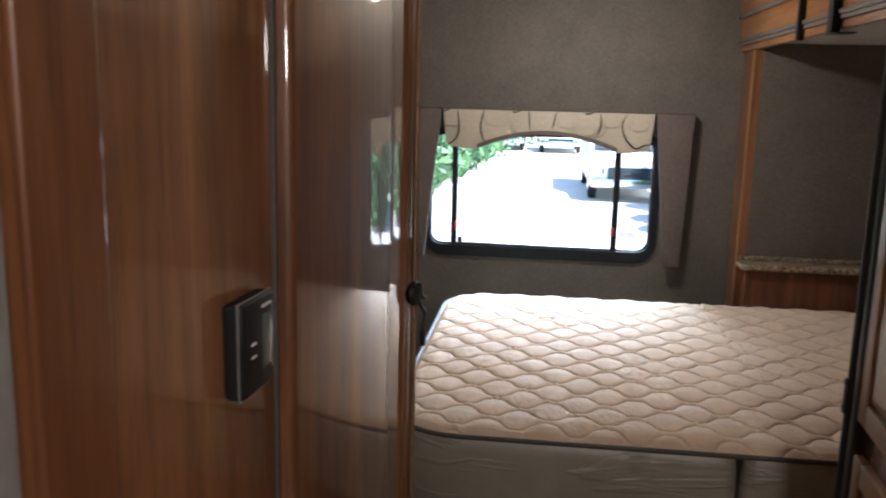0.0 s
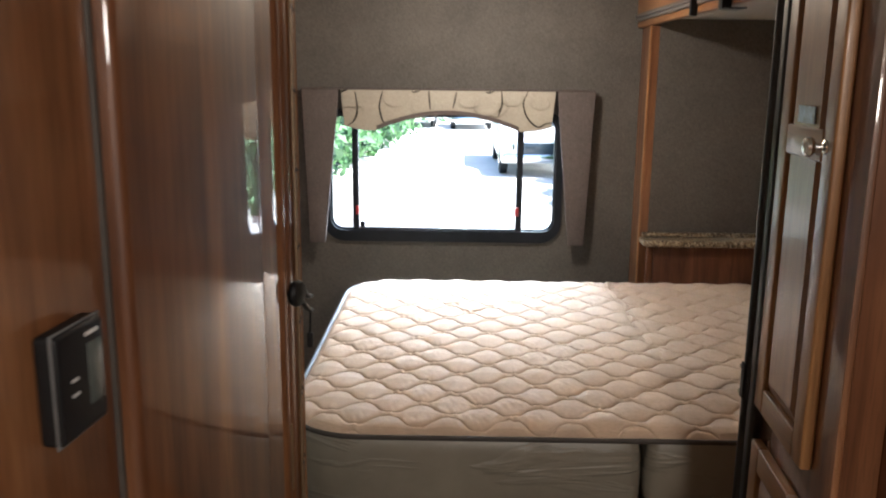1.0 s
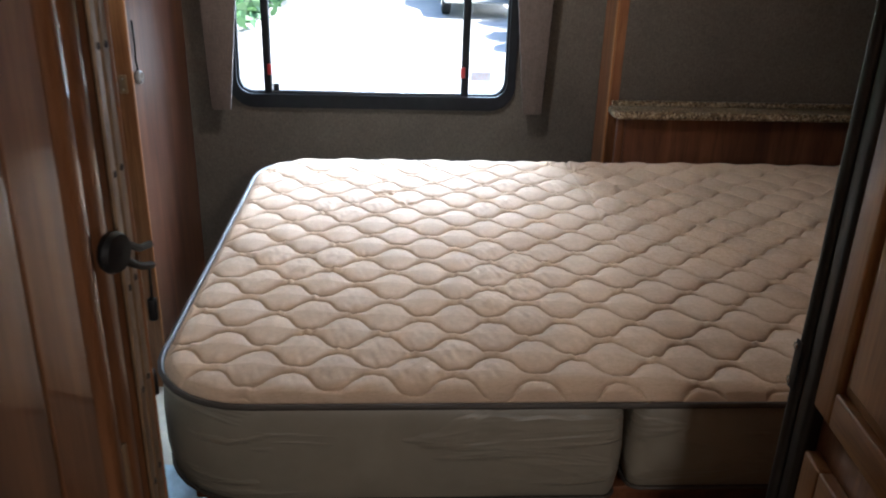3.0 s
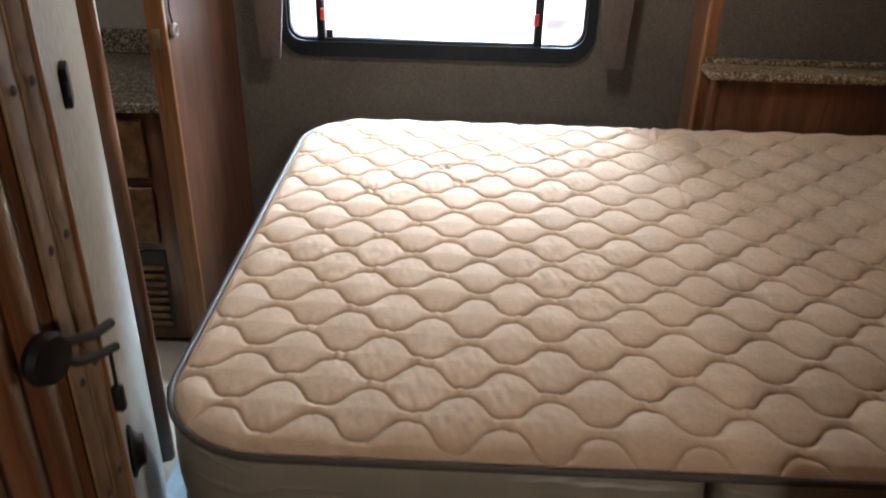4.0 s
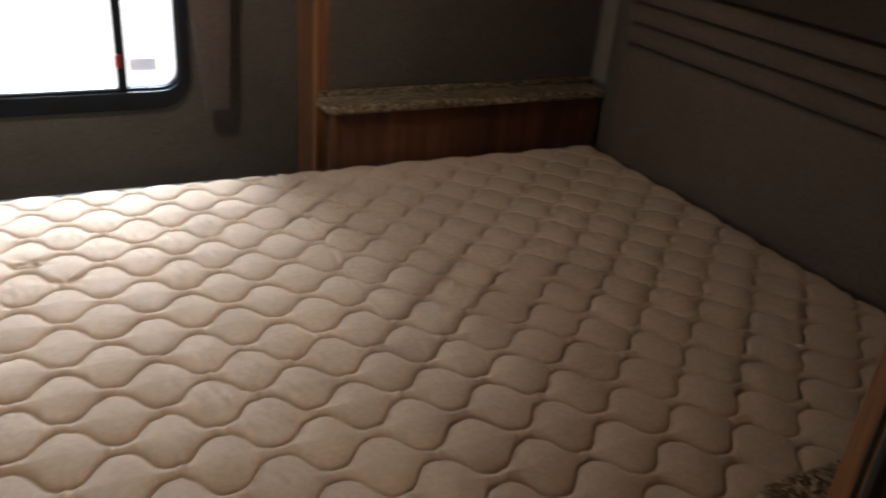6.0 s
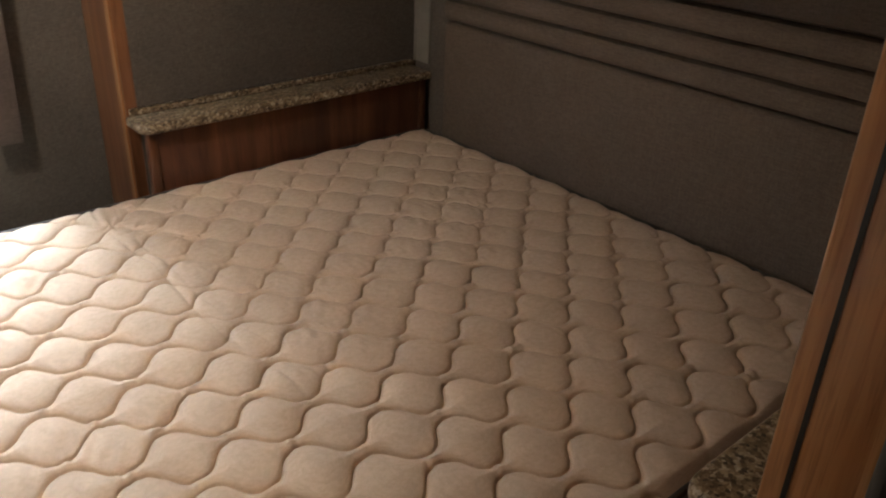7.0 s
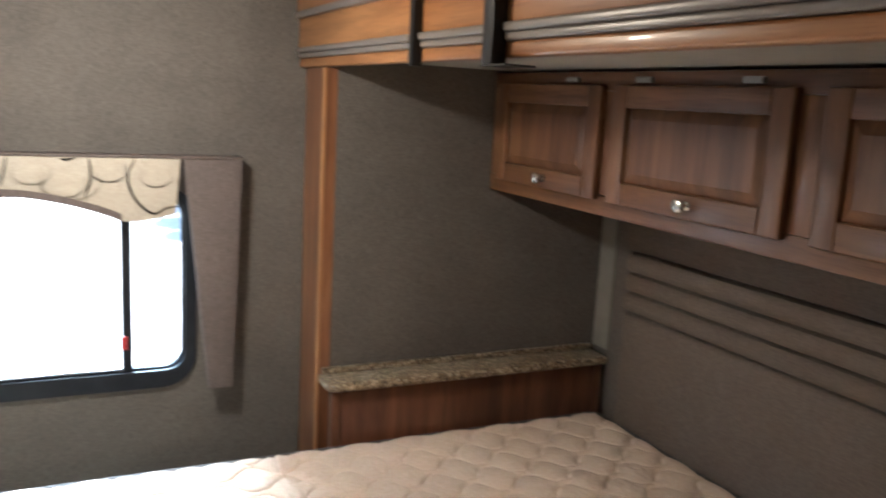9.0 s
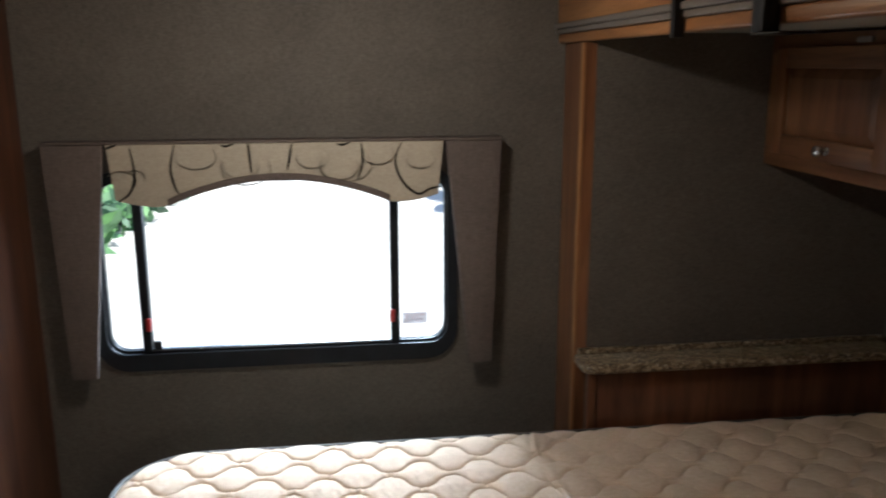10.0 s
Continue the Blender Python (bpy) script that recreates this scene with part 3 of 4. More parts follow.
def quilt_top():
    nx, ny = 1120, 820
    v = MY0 + (MY1 - MY0) * np.arange(ny + 1) / ny
    starts = np.array([left_at(min(max(q, MY0 + 0.001), MY1 - 0.001)) for q in v])[:, None]
    x = starts + (MX1 - starts) * np.arange(nx + 1)[None, :] / nx
    y = np.repeat(v[:, None], nx + 1, axis=1)
    edge = np.minimum(np.minimum(x - starts, MX1 - x), np.minimum(y - MY0, MY1 - y))
    # the corners are round, so measure to the arc there
    for cy, s in ((MY0 + 0.19, -1), (MY1 - 0.19, 1)):
        arc = 0.19 - np.hypot(x - MX0 - 0.19, y - cy)
        edge = np.where((x < MX0 + 0.19) & ((y - cy) * s > 0), np.minimum(edge, arc), edge)
    edge = np.maximum(edge, 0.0)
    e = np.minimum(1.0, edge / 0.055)
    z = MTOP - 0.007 - 0.016 * (1 - e) ** 2.2 + quilt_height(x, y) * np.minimum(1.0, edge / 0.02)
    wob = 0.005 * soft_noise(x * 3 + 20, y * 3 + 20, 7) + 0.0018 * soft_noise(x * 14 + 20, y * 14 + 20, 8)
    # slanting pulls in the cloth, in patches
    patch = np.clip(soft_noise(x * 5 + 30, y * 5 + 30, 9) * 2.4 + 0.1, 0, 1)
    pull = 0.0015 * patch * (soft_noise((x - 0.7 * y) * 52 + 300, (0.7 * x + y) * 20 + 60, 10) + 0.6 * soft_noise((x + 0.3 * y) * 90 + 300, (y - 0.3 * x) * 34 + 60, 14))
    fold = 0.922 + 0.010 * np.sin(y * 13) + 0.016 * soft_noise(y * 7 + 5, y * 0 + 3.2, 11)
    depth = np.clip(0.55 + 0.75 * soft_noise(y * 11 + 9, y * 0 + 1.4, 12), 0, 2) * np.clip((y - 0.35) / 0.45, 0, 1) * np.minimum(1.0, edge / 0.03)
    second = fold + 0.035 + 0.03 * soft_noise(y * 6 + 2, y * 0 + 7.7, 13)
    crease = depth * (-0.0060 * np.exp(-((x - fold) / 0.0055) ** 2) + 0.0026 * np.exp(-((x - fold - 0.014) / 0.009) ** 2) - 0.003 * np.exp(-((x - second) / 0.005) ** 2))
    z = z + e * (wob + pull + sum(pucker(x, y, *p) for p in PUCKERS)) + crease
    verts = np.stack([x, y, z], axis=-1).reshape(-1, 3) - np.array(mattress.location)
    k = (np.arange(ny)[:, None] * (nx + 1) + np.arange(nx)[None, :]).ravel()
    quads = np.stack([k, k + 1, k + nx + 2, k + nx + 1], axis=-1)
    me = bpy.data.meshes.new("quilted_top")
    me.vertices.add(len(verts))
    me.vertices.foreach_set("co", verts.astype(np.float32).ravel())
    me.loops.add(quads.size)
    me.loops.foreach_set("vertex_index", quads.astype(np.int32).ravel())
    me.polygons.add(len(quads))
    me.polygons.foreach_set("loop_start", np.arange(0, quads.size, 4, dtype=np.int32))
    me.update(calc_edges=True)
    me.polygons.foreach_set("use_smooth", np.ones(len(quads), dtype=bool))
    me.materials.append(QUILT)
    ob = new("quilted_top", me)
    ob.parent = mattress
    return tagged(ob, "beige quilted top with wavy stitching")


quilt_top()


def mattress_outline(x0, x1, inset, soft_left, soft_right):
    pts = []
    a, b, c, d = x0 + inset, x1 - inset, MY0 + inset, MY1 - inset
    for cx, cy, r, ang in ((b, d, soft_right, 0), (a, d, soft_left, 90), (a, c, soft_left, 180), (b, c, soft_right, 270)):
        r = max(0.012, r - inset)
        ox, oy = (cx - r if ang in (0, 270) else cx + r), (cy - r if ang in (0, 90) else cy + r)
        for k in range(9):
            t = radians(ang + 90 * k / 8)
            pts.append((ox + r * math.cos(t), oy + r * math.sin(t)))
    return pts


def mattress_body(x0, x1, sl, sr, bottom):
    bm = bmesh.new()
    rings = []
    top = MTOP - 0.018
    for f, inset in ((0.0, 0.018), (0.03, 0.006), (0.1, 0.001), (0.3, -0.005), (0.55, -0.006), (0.8, -0.002), (0.95, 0.003), (1.0, 0.012)):
        z = bottom + (top - bottom) * f
        line = mattress_outline(x0, x1, inset, sl, sr)
        rings.append([bm.verts.new((p[0], p[1], z)) for p in line])
    n = len(rings[0])
    for a, b in zip(rings, rings[1:]):
        for i in range(n):
            bm.faces.new((a[i], a[(i + 1) % n], b[(i + 1) % n], b[i]))
    bm.faces.new(rings[0][::-1])
    bm.faces.new(rings[-1])
    bmesh.ops.recalc_face_normals(bm, faces=bm.faces)
    bmesh.ops.subdivide_edges(bm, edges=[e for e in bm.edges if abs(e.verts[0].co.z - e.verts[1].co.z) < 1e-6 and e.calc_length() > 0.3], cuts=24)
    for v in bm.verts:
        k = noise.noise(Vector((v.co.x * 7, v.co.y * 7, v.co.z * 16))) * 0.004
        v.co.y += k
        v.co.x += k * 0.6
    return bm


foot = part("foot_section", mattress_body(MX0, SPLIT - 0.008, 0.19, 0.03, MBOT), VINYL_SIDE, mattress, "taupe vinyl foot section")
head = part("head_section", mattress_body(SPLIT + 0.010, MX1, 0.03, 0.04, MBOT + 0.022), VINYL_SIDE, mattress, "taupe vinyl head section")
edge_line = [(x, y, MTOP - 0.019) for x, y in mattress_outline(MX0, MX1, -0.003, 0.19, 0.03)]
part("top_piping", tube(edge_line, 0.0065, 8, True), PIPING, mattress, "dark brown piping")
part("bottom_piping", tube([(x, y, MBOT + 0.008) for x, y in mattress_outline(MX0, SPLIT - 0.008, 0.002, 0.19, 0.03)], 0.0045, 6, True), PIPING, foot)
part("bottom_piping", tube([(x, y, MBOT + 0.030) for x, y in mattress_outline(SPLIT + 0.010, MX1, 0.002, 0.03, 0.04)], 0.0045, 6, True), PIPING, head)

# ---- headboard ----
headboard = thing("headboard", (2.02, 0.68, 0.72), "brown cloth headboard with padded horizontal rolls at its top", "headboard")
HB0, HB1 = -0.02, 1.435


def roll_profile(z0, z1, depth):
    """A padded strip seen from its end."""
    n = 8
    pts = [(HEAD_WALL - 0.002, z0), (HEAD_WALL - 0.012, z0)]
    for k in range(n + 1):
        a = math.pi * k / n
        pts.append((HEAD_WALL - 0.018 - depth * math.sin(a) ** 0.6, z0 + 0.001 + (z1 - z0 - 0.002) * (1 - math.cos(a)) / 2))
    return pts + [(HEAD_WALL - 0.012, z1), (HEAD_WALL - 0.002, z1)]


def along_y(profile, y0, y1, cuts=1):
    bm = bmesh.new()
    rows = []
    for k in range(cuts + 1):
        y = y0 + (y1 - y0) * k / cuts
        rows.append([bm.verts.new((p[0], y, p[1])) for p in profile])
    n = len(profile)
    for a, b in zip(rows, rows[1:]):
        for i in range(n):
            bm.faces.new((a[i], a[(i + 1) % n], b[(i + 1) % n], b[i]))
    bm.faces.new(rows[0])
    bm.faces.new(rows[-1][::-1])
    bmesh.ops.recalc_face_normals(bm, faces=bm.faces)
    return bm


part("panel", box((HEAD_WALL - 0.038, HB0, 0.70), (HEAD_WALL - 0.002, HB1, 1.090), 0.012, 4), HEAD_CLOTH, headboard)
for z0, z1 in ((1.094, 1.153), (1.157, 1.214), (1.218, 1.278), (1.282, 1.43)):
    part("padded_roll", along_y(roll_profile(z0, z1, 0.021), HB0, HB1), HEAD_CLOTH, headboard)

# ---- overhead cabinets ----
OF = 1.605


def raised_door(parent, x, y0, y1, z0, z1, knob_at, facing=-1, rail=0.052, stile_mat=None, rail_mat=None, knob=True):
    """A framed door with a raised panel, its face on the plane x, looking along -x or +x. One part with sub-parts."""
    t = 0.019
    back, front = (x, x + facing * t)
    xs = sorted((back, front))
    sm, rm = stile_mat or MAPLE, rail_mat or MAPLE_RAIL
    door = part("door", box((xs[0], y0, z0), (xs[1], y0 + rail, z1), 0.004, 3), sm, parent)
    part("stile", box((xs[0], y1 - rail, z0), (xs[1], y1, z1), 0.004, 3), sm, door)
    for a, b in ((z0, z0 + rail), (z1 - rail, z1)):
        part("rail", box((xs[0] + 0.0003, y0 + rail, a), (xs[1] - 0.0003, y1 - rail, b), 0.003, 3), rm, door)
    bm = bmesh.new()
    r = rail - 0.002
    mid = (back + front) / 2
    outer, inner_ = [], []
    for yy, zz in ((y0 + r, z0 + r), (y1 - r, z0 + r), (y1 - r, z1 - r), (y0 + r, z1 - r)):
        outer.append(bm.verts.new((mid - facing * 0.003, yy, zz)))
    for yy, zz in ((y0 + r + 0.026, z0 + r + 0.026), (y1 - r - 0.026, z0 + r + 0.026), (y1 - r - 0.026, z1 - r - 0.026), (y0 + r + 0.026, z1 - r - 0.026)):
        inner_.append(bm.verts.new((front - facing * 0.001, yy, zz)))
    backs = [bm.verts.new((back, v.co.y, v.co.z)) for v in outer]
    bm.faces.new(inner_)
    bm.faces.new(backs[::-1])
    for i in range(4):
        j = (i + 1) % 4
        bm.faces.new((outer[i], outer[j], inner_[j], inner_[i]))
        bm.faces.new((backs[i], backs[j], outer[j], outer[i]))
    bmesh.ops.recalc_face_normals(bm, faces=bm.faces)
    part("raised_panel", bm, sm, door, smooth=False)
    if knob:
        part("knob", knob_bm((front, *knob_at), (facing, 0, 0)), STEEL, door, "brushed nickel knob")
    return door


wall_cab = thing("overhead_cabinet", (1.8, 0.7, 1.45), "cherry overhead cabinet above the headboard with three framed doors", "cabinet")
part("body", box((OF + 0.02, END_NEAR + 0.002, 1.462), (HEAD_WALL - 0.001, END_FAR - 0.002, 1.80)), CABINET_RAIL, wall_cab)
part("bottom_rail", box((OF + 0.001, END_NEAR + 0.002, 1.456), (OF + 0.0195, END_FAR - 0.002, 1.505), 0.003), CABINET_RAIL, wall_cab)
part("top_rail", box((OF + 0.001, END_NEAR + 0.002, 1.755), (OF + 0.0195, END_FAR - 0.002, 1.80), 0.003), CABINET_RAIL, wall_cab)
part("bottom_board", box((OF + 0.02, END_NEAR + 0.002, 1.457), (HEAD_WALL - 0.001, END_FAR - 0.002, 1.4615)), CABINET_RAIL, wall_cab)
for y0, y1 in ((1.545, END_FAR - 0.002), (1.005, 1.095), (0.415, 0.51), (END_NEAR + 0.002, -0.10)):
    part("upright", box((OF + 0.001, y0, 1.5055), (OF + 0.0195, y1, 1.7545), 0.003), CABINET, wall_cab)
for y0, y1, k in ((1.062, 1.552, 1.288), (0.490, 1.012, 0.733), (-0.120, 0.424, 0.146)):
    raised_door(wall_cab, OF, y0, y1, 1.494, 1.768, (k, 1.523), stile_mat=CABINET, rail_mat=CABINET_RAIL)
for y in (1.20, 0.92, 0.60, 0.29, 0.0):
    part("hinge", box((OF - 0.012, y - 0.025, 1.774), (OF + 0.001, y + 0.025, 1.787), 0.003), plain("dull_nickel", (0.22, 0.21, 0.19), 0.45, vary=0.05) if "dull_nickel" not in bpy.data.materials else bpy.data.materials["dull_nickel"], wall_cab, "dull nickel hinge")


# ---- night shelves ----
def night_shelf(front, back, x0, x1, label):
    """A narrow shelf beside the bed, speckled top with a rounded front corner and a cherry panel below."""
    s = 1 if back > front else -1
    ob = thing("night_shelf", ((x0 + x1) / 2, back, 0), label, "shelf", "night shelves beside the bed")
    r = 0.035
    line = [(x1, back), (x1, front)]
    for k in range(7):
        a = radians(90 * k / 6)
        line.append((x0 + r - r * math.sin(a), front + s * (r - r * math.cos(a))))
    line += [(x0, back)]
    part("top", extruded(line, "z", 0.890, 0.918, 0.008, 3), GRANITE, ob, "speckled brown laminate top")
    lip = sorted((back, back - s * 0.012))
    part("back_lip", box((x0 + 0.01, lip[0], 0.9185), (x1, lip[1], 0.936), 0.002), GRANITE, ob)
    ys = sorted((front + s * 0.022, front + s * 0.040))
    part("front_panel", box((x0 + 0.045, ys[0], 0), (x1 - 0.03, ys[1], 0.8895), 0.002), CHERRY_X, ob)
    part("edge_post", box((x0 + 0.018, ys[0] - 0.004, 0), (x0 + 0.0445, ys[1] + 0.004, 0.8895), 0.004), CHERRY_DARK, ob)
    part("end_post", box((x1 - 0.0295, ys[0] - 0.004, 0), (x1 - 0.002, ys[1] + 0.004, 0.8895), 0.004), CHERRY_DARK, ob)
    return ob


night_shelf(1.512, END_FAR - 0.001, 1.082, 2.030, "narrow night shelf with speckled brown top over cherry panel")
night_shelf(-0.085, END_NEAR + 0.001, 1.080, 2.030, "narrow night shelf with speckled brown top by the doorway")

# ---- fascia over the slide-out ----
fascia = thing("slide_fascia", (1.09, 0.75, 1.784), "oak fascia over the slide-out with grey and dark mouldings", "fascia")
FY0, FY1 = END_NEAR - 0.08, REAR - 0.003
part("lower_strip", box((1.082, FY0, 1.786), (1.111, FY1, 1.812), 0.006, 3), OAK_RAIL, fascia)
GREY_MOULD = plain("grey_brown_moulding", (0.16, 0.14, 0.125), 0.35, vary=0.1)
part("grey_moulding", box((1.076, FY0, 1.8125), (1.111, FY1, 1.826), 0.004, 3), GREY_MOULD, fascia)
part("grey_moulding", box((1.070, FY0, 1.8265), (1.111, FY1, 1.842), 0.005, 3), GREY_MOULD, fascia)
part("face_board", box((1.080, FY0, 1.8425), (1.1115, FY1, 1.925), 0.002), OAK_RAIL, fascia)
part("crown_moulding", box((1.064, FY0, 1.9255), (1.1115, FY1, 1.945), 0.006, 3), GREY_MOULD, fascia)
part("crown_board", box((1.072, FY0, 1.9455), (1.1115, FY1, CEIL - 0.003), 0.003), OAK_RAIL, fascia)
part("bracket", box((1.058, 0.976, 1.776), (1.0815, 0.996, CEIL - 0.004), 0.003), BLACK, fascia, "thin dark bracket")
part("bracket", box((1.052, 0.632, 1.774), (1.0815, 0.668, CEIL - 0.004), 0.003), BLACK, fascia, "dark bracket")
part("bracket_foot", box((1.052, 0.585, 1.770), (1.110, 0.668, 1.7735), 0.001), BLACK, fascia)

# ---- hallway, left side ----
closet = thing("closet_door", (-0.05, -0.74, 0), "glossy cherry veneer closet door with rounded edges", "door")
part("leaf", box((-0.090, -1.004, 0.02), (-0.040, -0.548, 1.96), 0.012, 5), CHERRY, closet)
part("edge_strip", box((-0.0895, -1.0125, 0.02), (-0.058, -1.0045, 1.96), 0.001), PIPING, closet)
structure("closet_header", box((-0.12, -1.013, 1.965), (-0.062, -0.548, CEIL + 0.006)), CHERRY_DARK, "cherry header over the closet door")

post_profile = [(-0.100, -0.540), (-0.020, -0.540), (-0.014, -0.535), (-0.011, -0.500), (-0.009, -0.445), (-0.016, -0.440), (-0.018, -0.432), (-0.008, -0.426), (-0.002, -0.414), (-0.004, -0.400),
                (-0.012, -0.393), (-0.012, -0.384), (-0.005, -0.376), (-0.001, -0.362), (-0.004, -0.348), (-0.006, -0.340), (-0.002, -0.332), (-0.006, -0.310), (-0.012, -0.292), (-0.100, -0.292)]
structure("door_jamb_left", extruded(post_profile, "z", 0.0, CEIL - 0.003), CHERRY, "moulded cherry door jamb", smooth=True)
for z0, z1 in ((0.80, 0.93), (1.74, 1.87)):
    hinge = thing("butt_hinge", (-0.016, -0.380, z0), "small tarnished brass butt hinge on the cherry jamb", "hinge", "jamb hinges")
    part("barrel", lathe([(0.0045, 0), (0.0045, z1 - z0), (0.003, z1 - z0 + 0.004)], (-0.008, -0.382, z0), (0, 0, 1), 10), BRASS, hinge)
    part("plate", box((-0.0175, -0.394, z0), (-0.0125, -0.375, z1), 0.001), BRASS, hinge)

# the bedroom door, swung open to the left, on a full-length hinge
P0, P1 = Vector((-0.007, -0.250, 0)), Vector((-0.421, 0.700, 0))
PIN, JAMB = Vector((-0.0045, -0.290, 0)), Vector((0.0030, -0.330, 0))
WIDE = (P1 - P0).length


def laid(bm, a, b):
    """From (along the line a to b, out of its right side, up) into the place."""
    d = (b - a).normalized()
    m = Matrix(((d.x, d.y, 0, a.x), (d.y, -d.x, 0, a.y), (0, 0, 1, 0), (0, 0, 0, 1)))
    bmesh.ops.transform(bm, matrix=m, verts=bm.verts)
    bmesh.ops.recalc_face_normals(bm, faces=bm.faces)
    return bm


def on_door(bm):
    return laid(bm, P0, P1)


door = thing("bedroom_door", P0, "open bedroom door, white mottled board with cherry edges", "door")
part("leaf", on_door(box((0.009, -0.034, 0.03), (WIDE, -0.002, 1.95), 0.002)), WALLBOARD, door)
part("hinge_stile", on_door(box((-0.004, -0.036, 0.03), (0.0085, 0.002, 1.95), 0.003, 3)), OAK, door)
part("free_edge", on_door(box((WIDE + 0.0005, -0.040, 0.028), (WIDE + 0.045, 0.034, 1.952), 0.018, 6)), CHERRY, door, "rounded cherry edge")
leaf_a = part("hinge_leaf", laid(box((0.0, -0.004, 0.03), ((PIN - JAMB).length - 0.003, 0.0, 1.94), 0.001), JAMB, PIN), BRASS, door, "long tarnished hinge leaf")
leaf_b = part("hinge_leaf", laid(box((0.003, -0.004, 0.03), ((P0 - PIN).length - 0.004, 0.0, 1.94), 0.001), PIN, P0), BRASS, door, "long tarnished hinge leaf")
part("hinge_pin", tube([(PIN.x, PIN.y, 0.03), (PIN.x, PIN.y, 1.94)], 0.003, 8), BRASS, door)
for k in range(13):
    z = 0.09 + 0.146 * k
    for leaf_, a, b, dz in ((leaf_a, JAMB, PIN, 0.0), (leaf_b, PIN, P0, -0.004)):
        part("screw", laid(lathe([(0.0045, 0), (0.0045, 0.0012), (0.003, 0.0026), (0.0004, 0.003)], (0.020, 0.0002, z + dz), (0, 1, 0), 10), a, b), PIPING, leaf_)
latch = part("latch_plate", on_door(box((0.21, -0.0018, 1.298), (0.25, 0.008, 1.345), 0.003)), BLACK, door, "black slide latch")
part("latch_slide", on_door(box((0.205, 0.001, 1.312), (0.2098, 0.006, 1.330), 0.001)), BLACK, latch)
part("pull_handle", on_door(lathe([(0.034, 0), (0.034, 0.004), (0.026, 0.007), (0.022, 0.012), (0.020, 0.018), (0.001, 0.020)], (0.11, -0.002, 0.875), (0, 1, 0), 18)), BLACK, door, "round black pull")

# door holdback on the jamb: a black knob with two rubber prongs
holdback = thing("door_holdback", (0.004, -0.374, 1.16), "black rubber door holdback with two prongs", "door holder")
part("knob", lathe([(0.012, -0.010), (0.013, 0), (0.022, 0.004), (0.025, 0.012), (0.022, 0.019), (0.001, 0.022)], (-0.002, -0.368, 1.185), (0.96, -0.28, 0), 18), BLACK, holdback)
for dz in (0.012, -0.012):
    part("prong", tube([(0.010, -0.362, 1.185 + dz * 0.5), (0.014, -0.335, 1.168 + dz), (0.014, -0.298, 1.148 + dz), (0.015, -0.262, 1.136 + dz * 1.2)], 0.005, 8), BLACK, holdback)
cord = thing("hanging_cord", (0.015, -0.275, 1.02), "short black cord hanging from the holdback", "cord")
part("cord", tube([(0.015, -0.275, 1.126), (0.014, -0.274, 1.093), (0.013, -0.273, 1.078)], 0.002, 6), BLACK, cord)
part("tab", box((0.007, -0.279, 1.048), (0.019, -0.267, 1.080), 0.004, 3), BLACK, cord)

# thermostat
thermo = thing("wall_thermostat", (-0.062, -1.1080, 1.25), "black wall thermostat with a grey display on cherry wall", "thermostat")
body = part("body", box((-0.0615, -1.1500, 1.249), (-0.038, -1.0660, 1.353), 0.006, 3), BLACK, thermo)
part("silver_rim", box((-0.0445, -1.1515, 1.2475), (-0.0425, -1.0645, 1.3545), 0.0009), plain("silver_plastic", (0.20, 0.205, 0.21), 0.4, 0.3), thermo, "thin silver rim")
part("display", box((-0.0382, -1.1000, 1.272), (-0.0374, -1.0740, 1.332), 0.0003), plain("grey_display", (0.10, 0.115, 0.11), 0.2), thermo, "dark grey display")
for z in (1.290, 1.304):
    part("legend_bar", box((-0.0381, -1.1300, z), (-0.0375, -1.1180, z + 0.003)), plain("white_print", (0.6, 0.6, 0.6), 0.5), thermo)
part("legend_bar", box((-0.0381, -1.1020, 1.3395), (-0.0375, -1.0780, 1.343)), bpy.data.materials["white_print"], thermo)

def turned(ob, pivot, degrees):
    """Turn a thing or wall about an upright line."""
    p = Vector(pivot)
    ob.matrix_basis = Matrix.Translation(p) @ pose(0, 0, 0, 0, 0, degrees) @ Matrix.Translation(-p) @ ob.matrix_basis


# the hallway walls stand a few degrees askew to the bed
for name in ("closet_door", "closet_header", "wall_hall_left", "hall_wall_corner_strip", "hall_end_strip", "wall_thermostat"):
    turned(bpy.data.objects[name], (-0.045, -1.008, 0), -4.2)


# ---- hallway, right side ----
tower = thing("tall_cabinet", (1.0, -0.55, 0), "tall hallway cabinet in cherry with maple framed doors", "cabinet")
TF = 0.872
part("body", box((TF + 0.012, -0.728, 0.0), (1.115, -0.384, CEIL - 0.003)), CHERRY_DARK, tower)
part("face_frame", box((TF, -0.730, 0.02), (TF + 0.0115, -0.384, CEIL - 0.004), 0.002), CHERRY, tower)
upper = raised_door(tower, TF - 0.0005, -0.652, -0.390, 0.990, 1.93, (-0.618, 1.482), rail=0.046)
lower = raised_door(tower, TF - 0.0005, -0.652, -0.396, 0.25, 0.926, (-0.618, 0.87), rail=0.046)
# cross rail and the second panel's groove on the upper door
part("cross_rail", box((TF - 0.0205, -0.606, 1.458), (TF - 0.0012, -0.436, 1.506), 0.003, 3), MAPLE_RAIL, upper)
part("sticker", box((TF - 0.0216, -0.565, 1.512), (TF - 0.0202, -0.490, 1.538)), plain("blue_white_label", (0.36, 0.46, 0.60), 0.35, vary=0.45, scale=70), upper, "blue and white printed label")

turned(tower, (TF, -0.384, 0), -5.0)

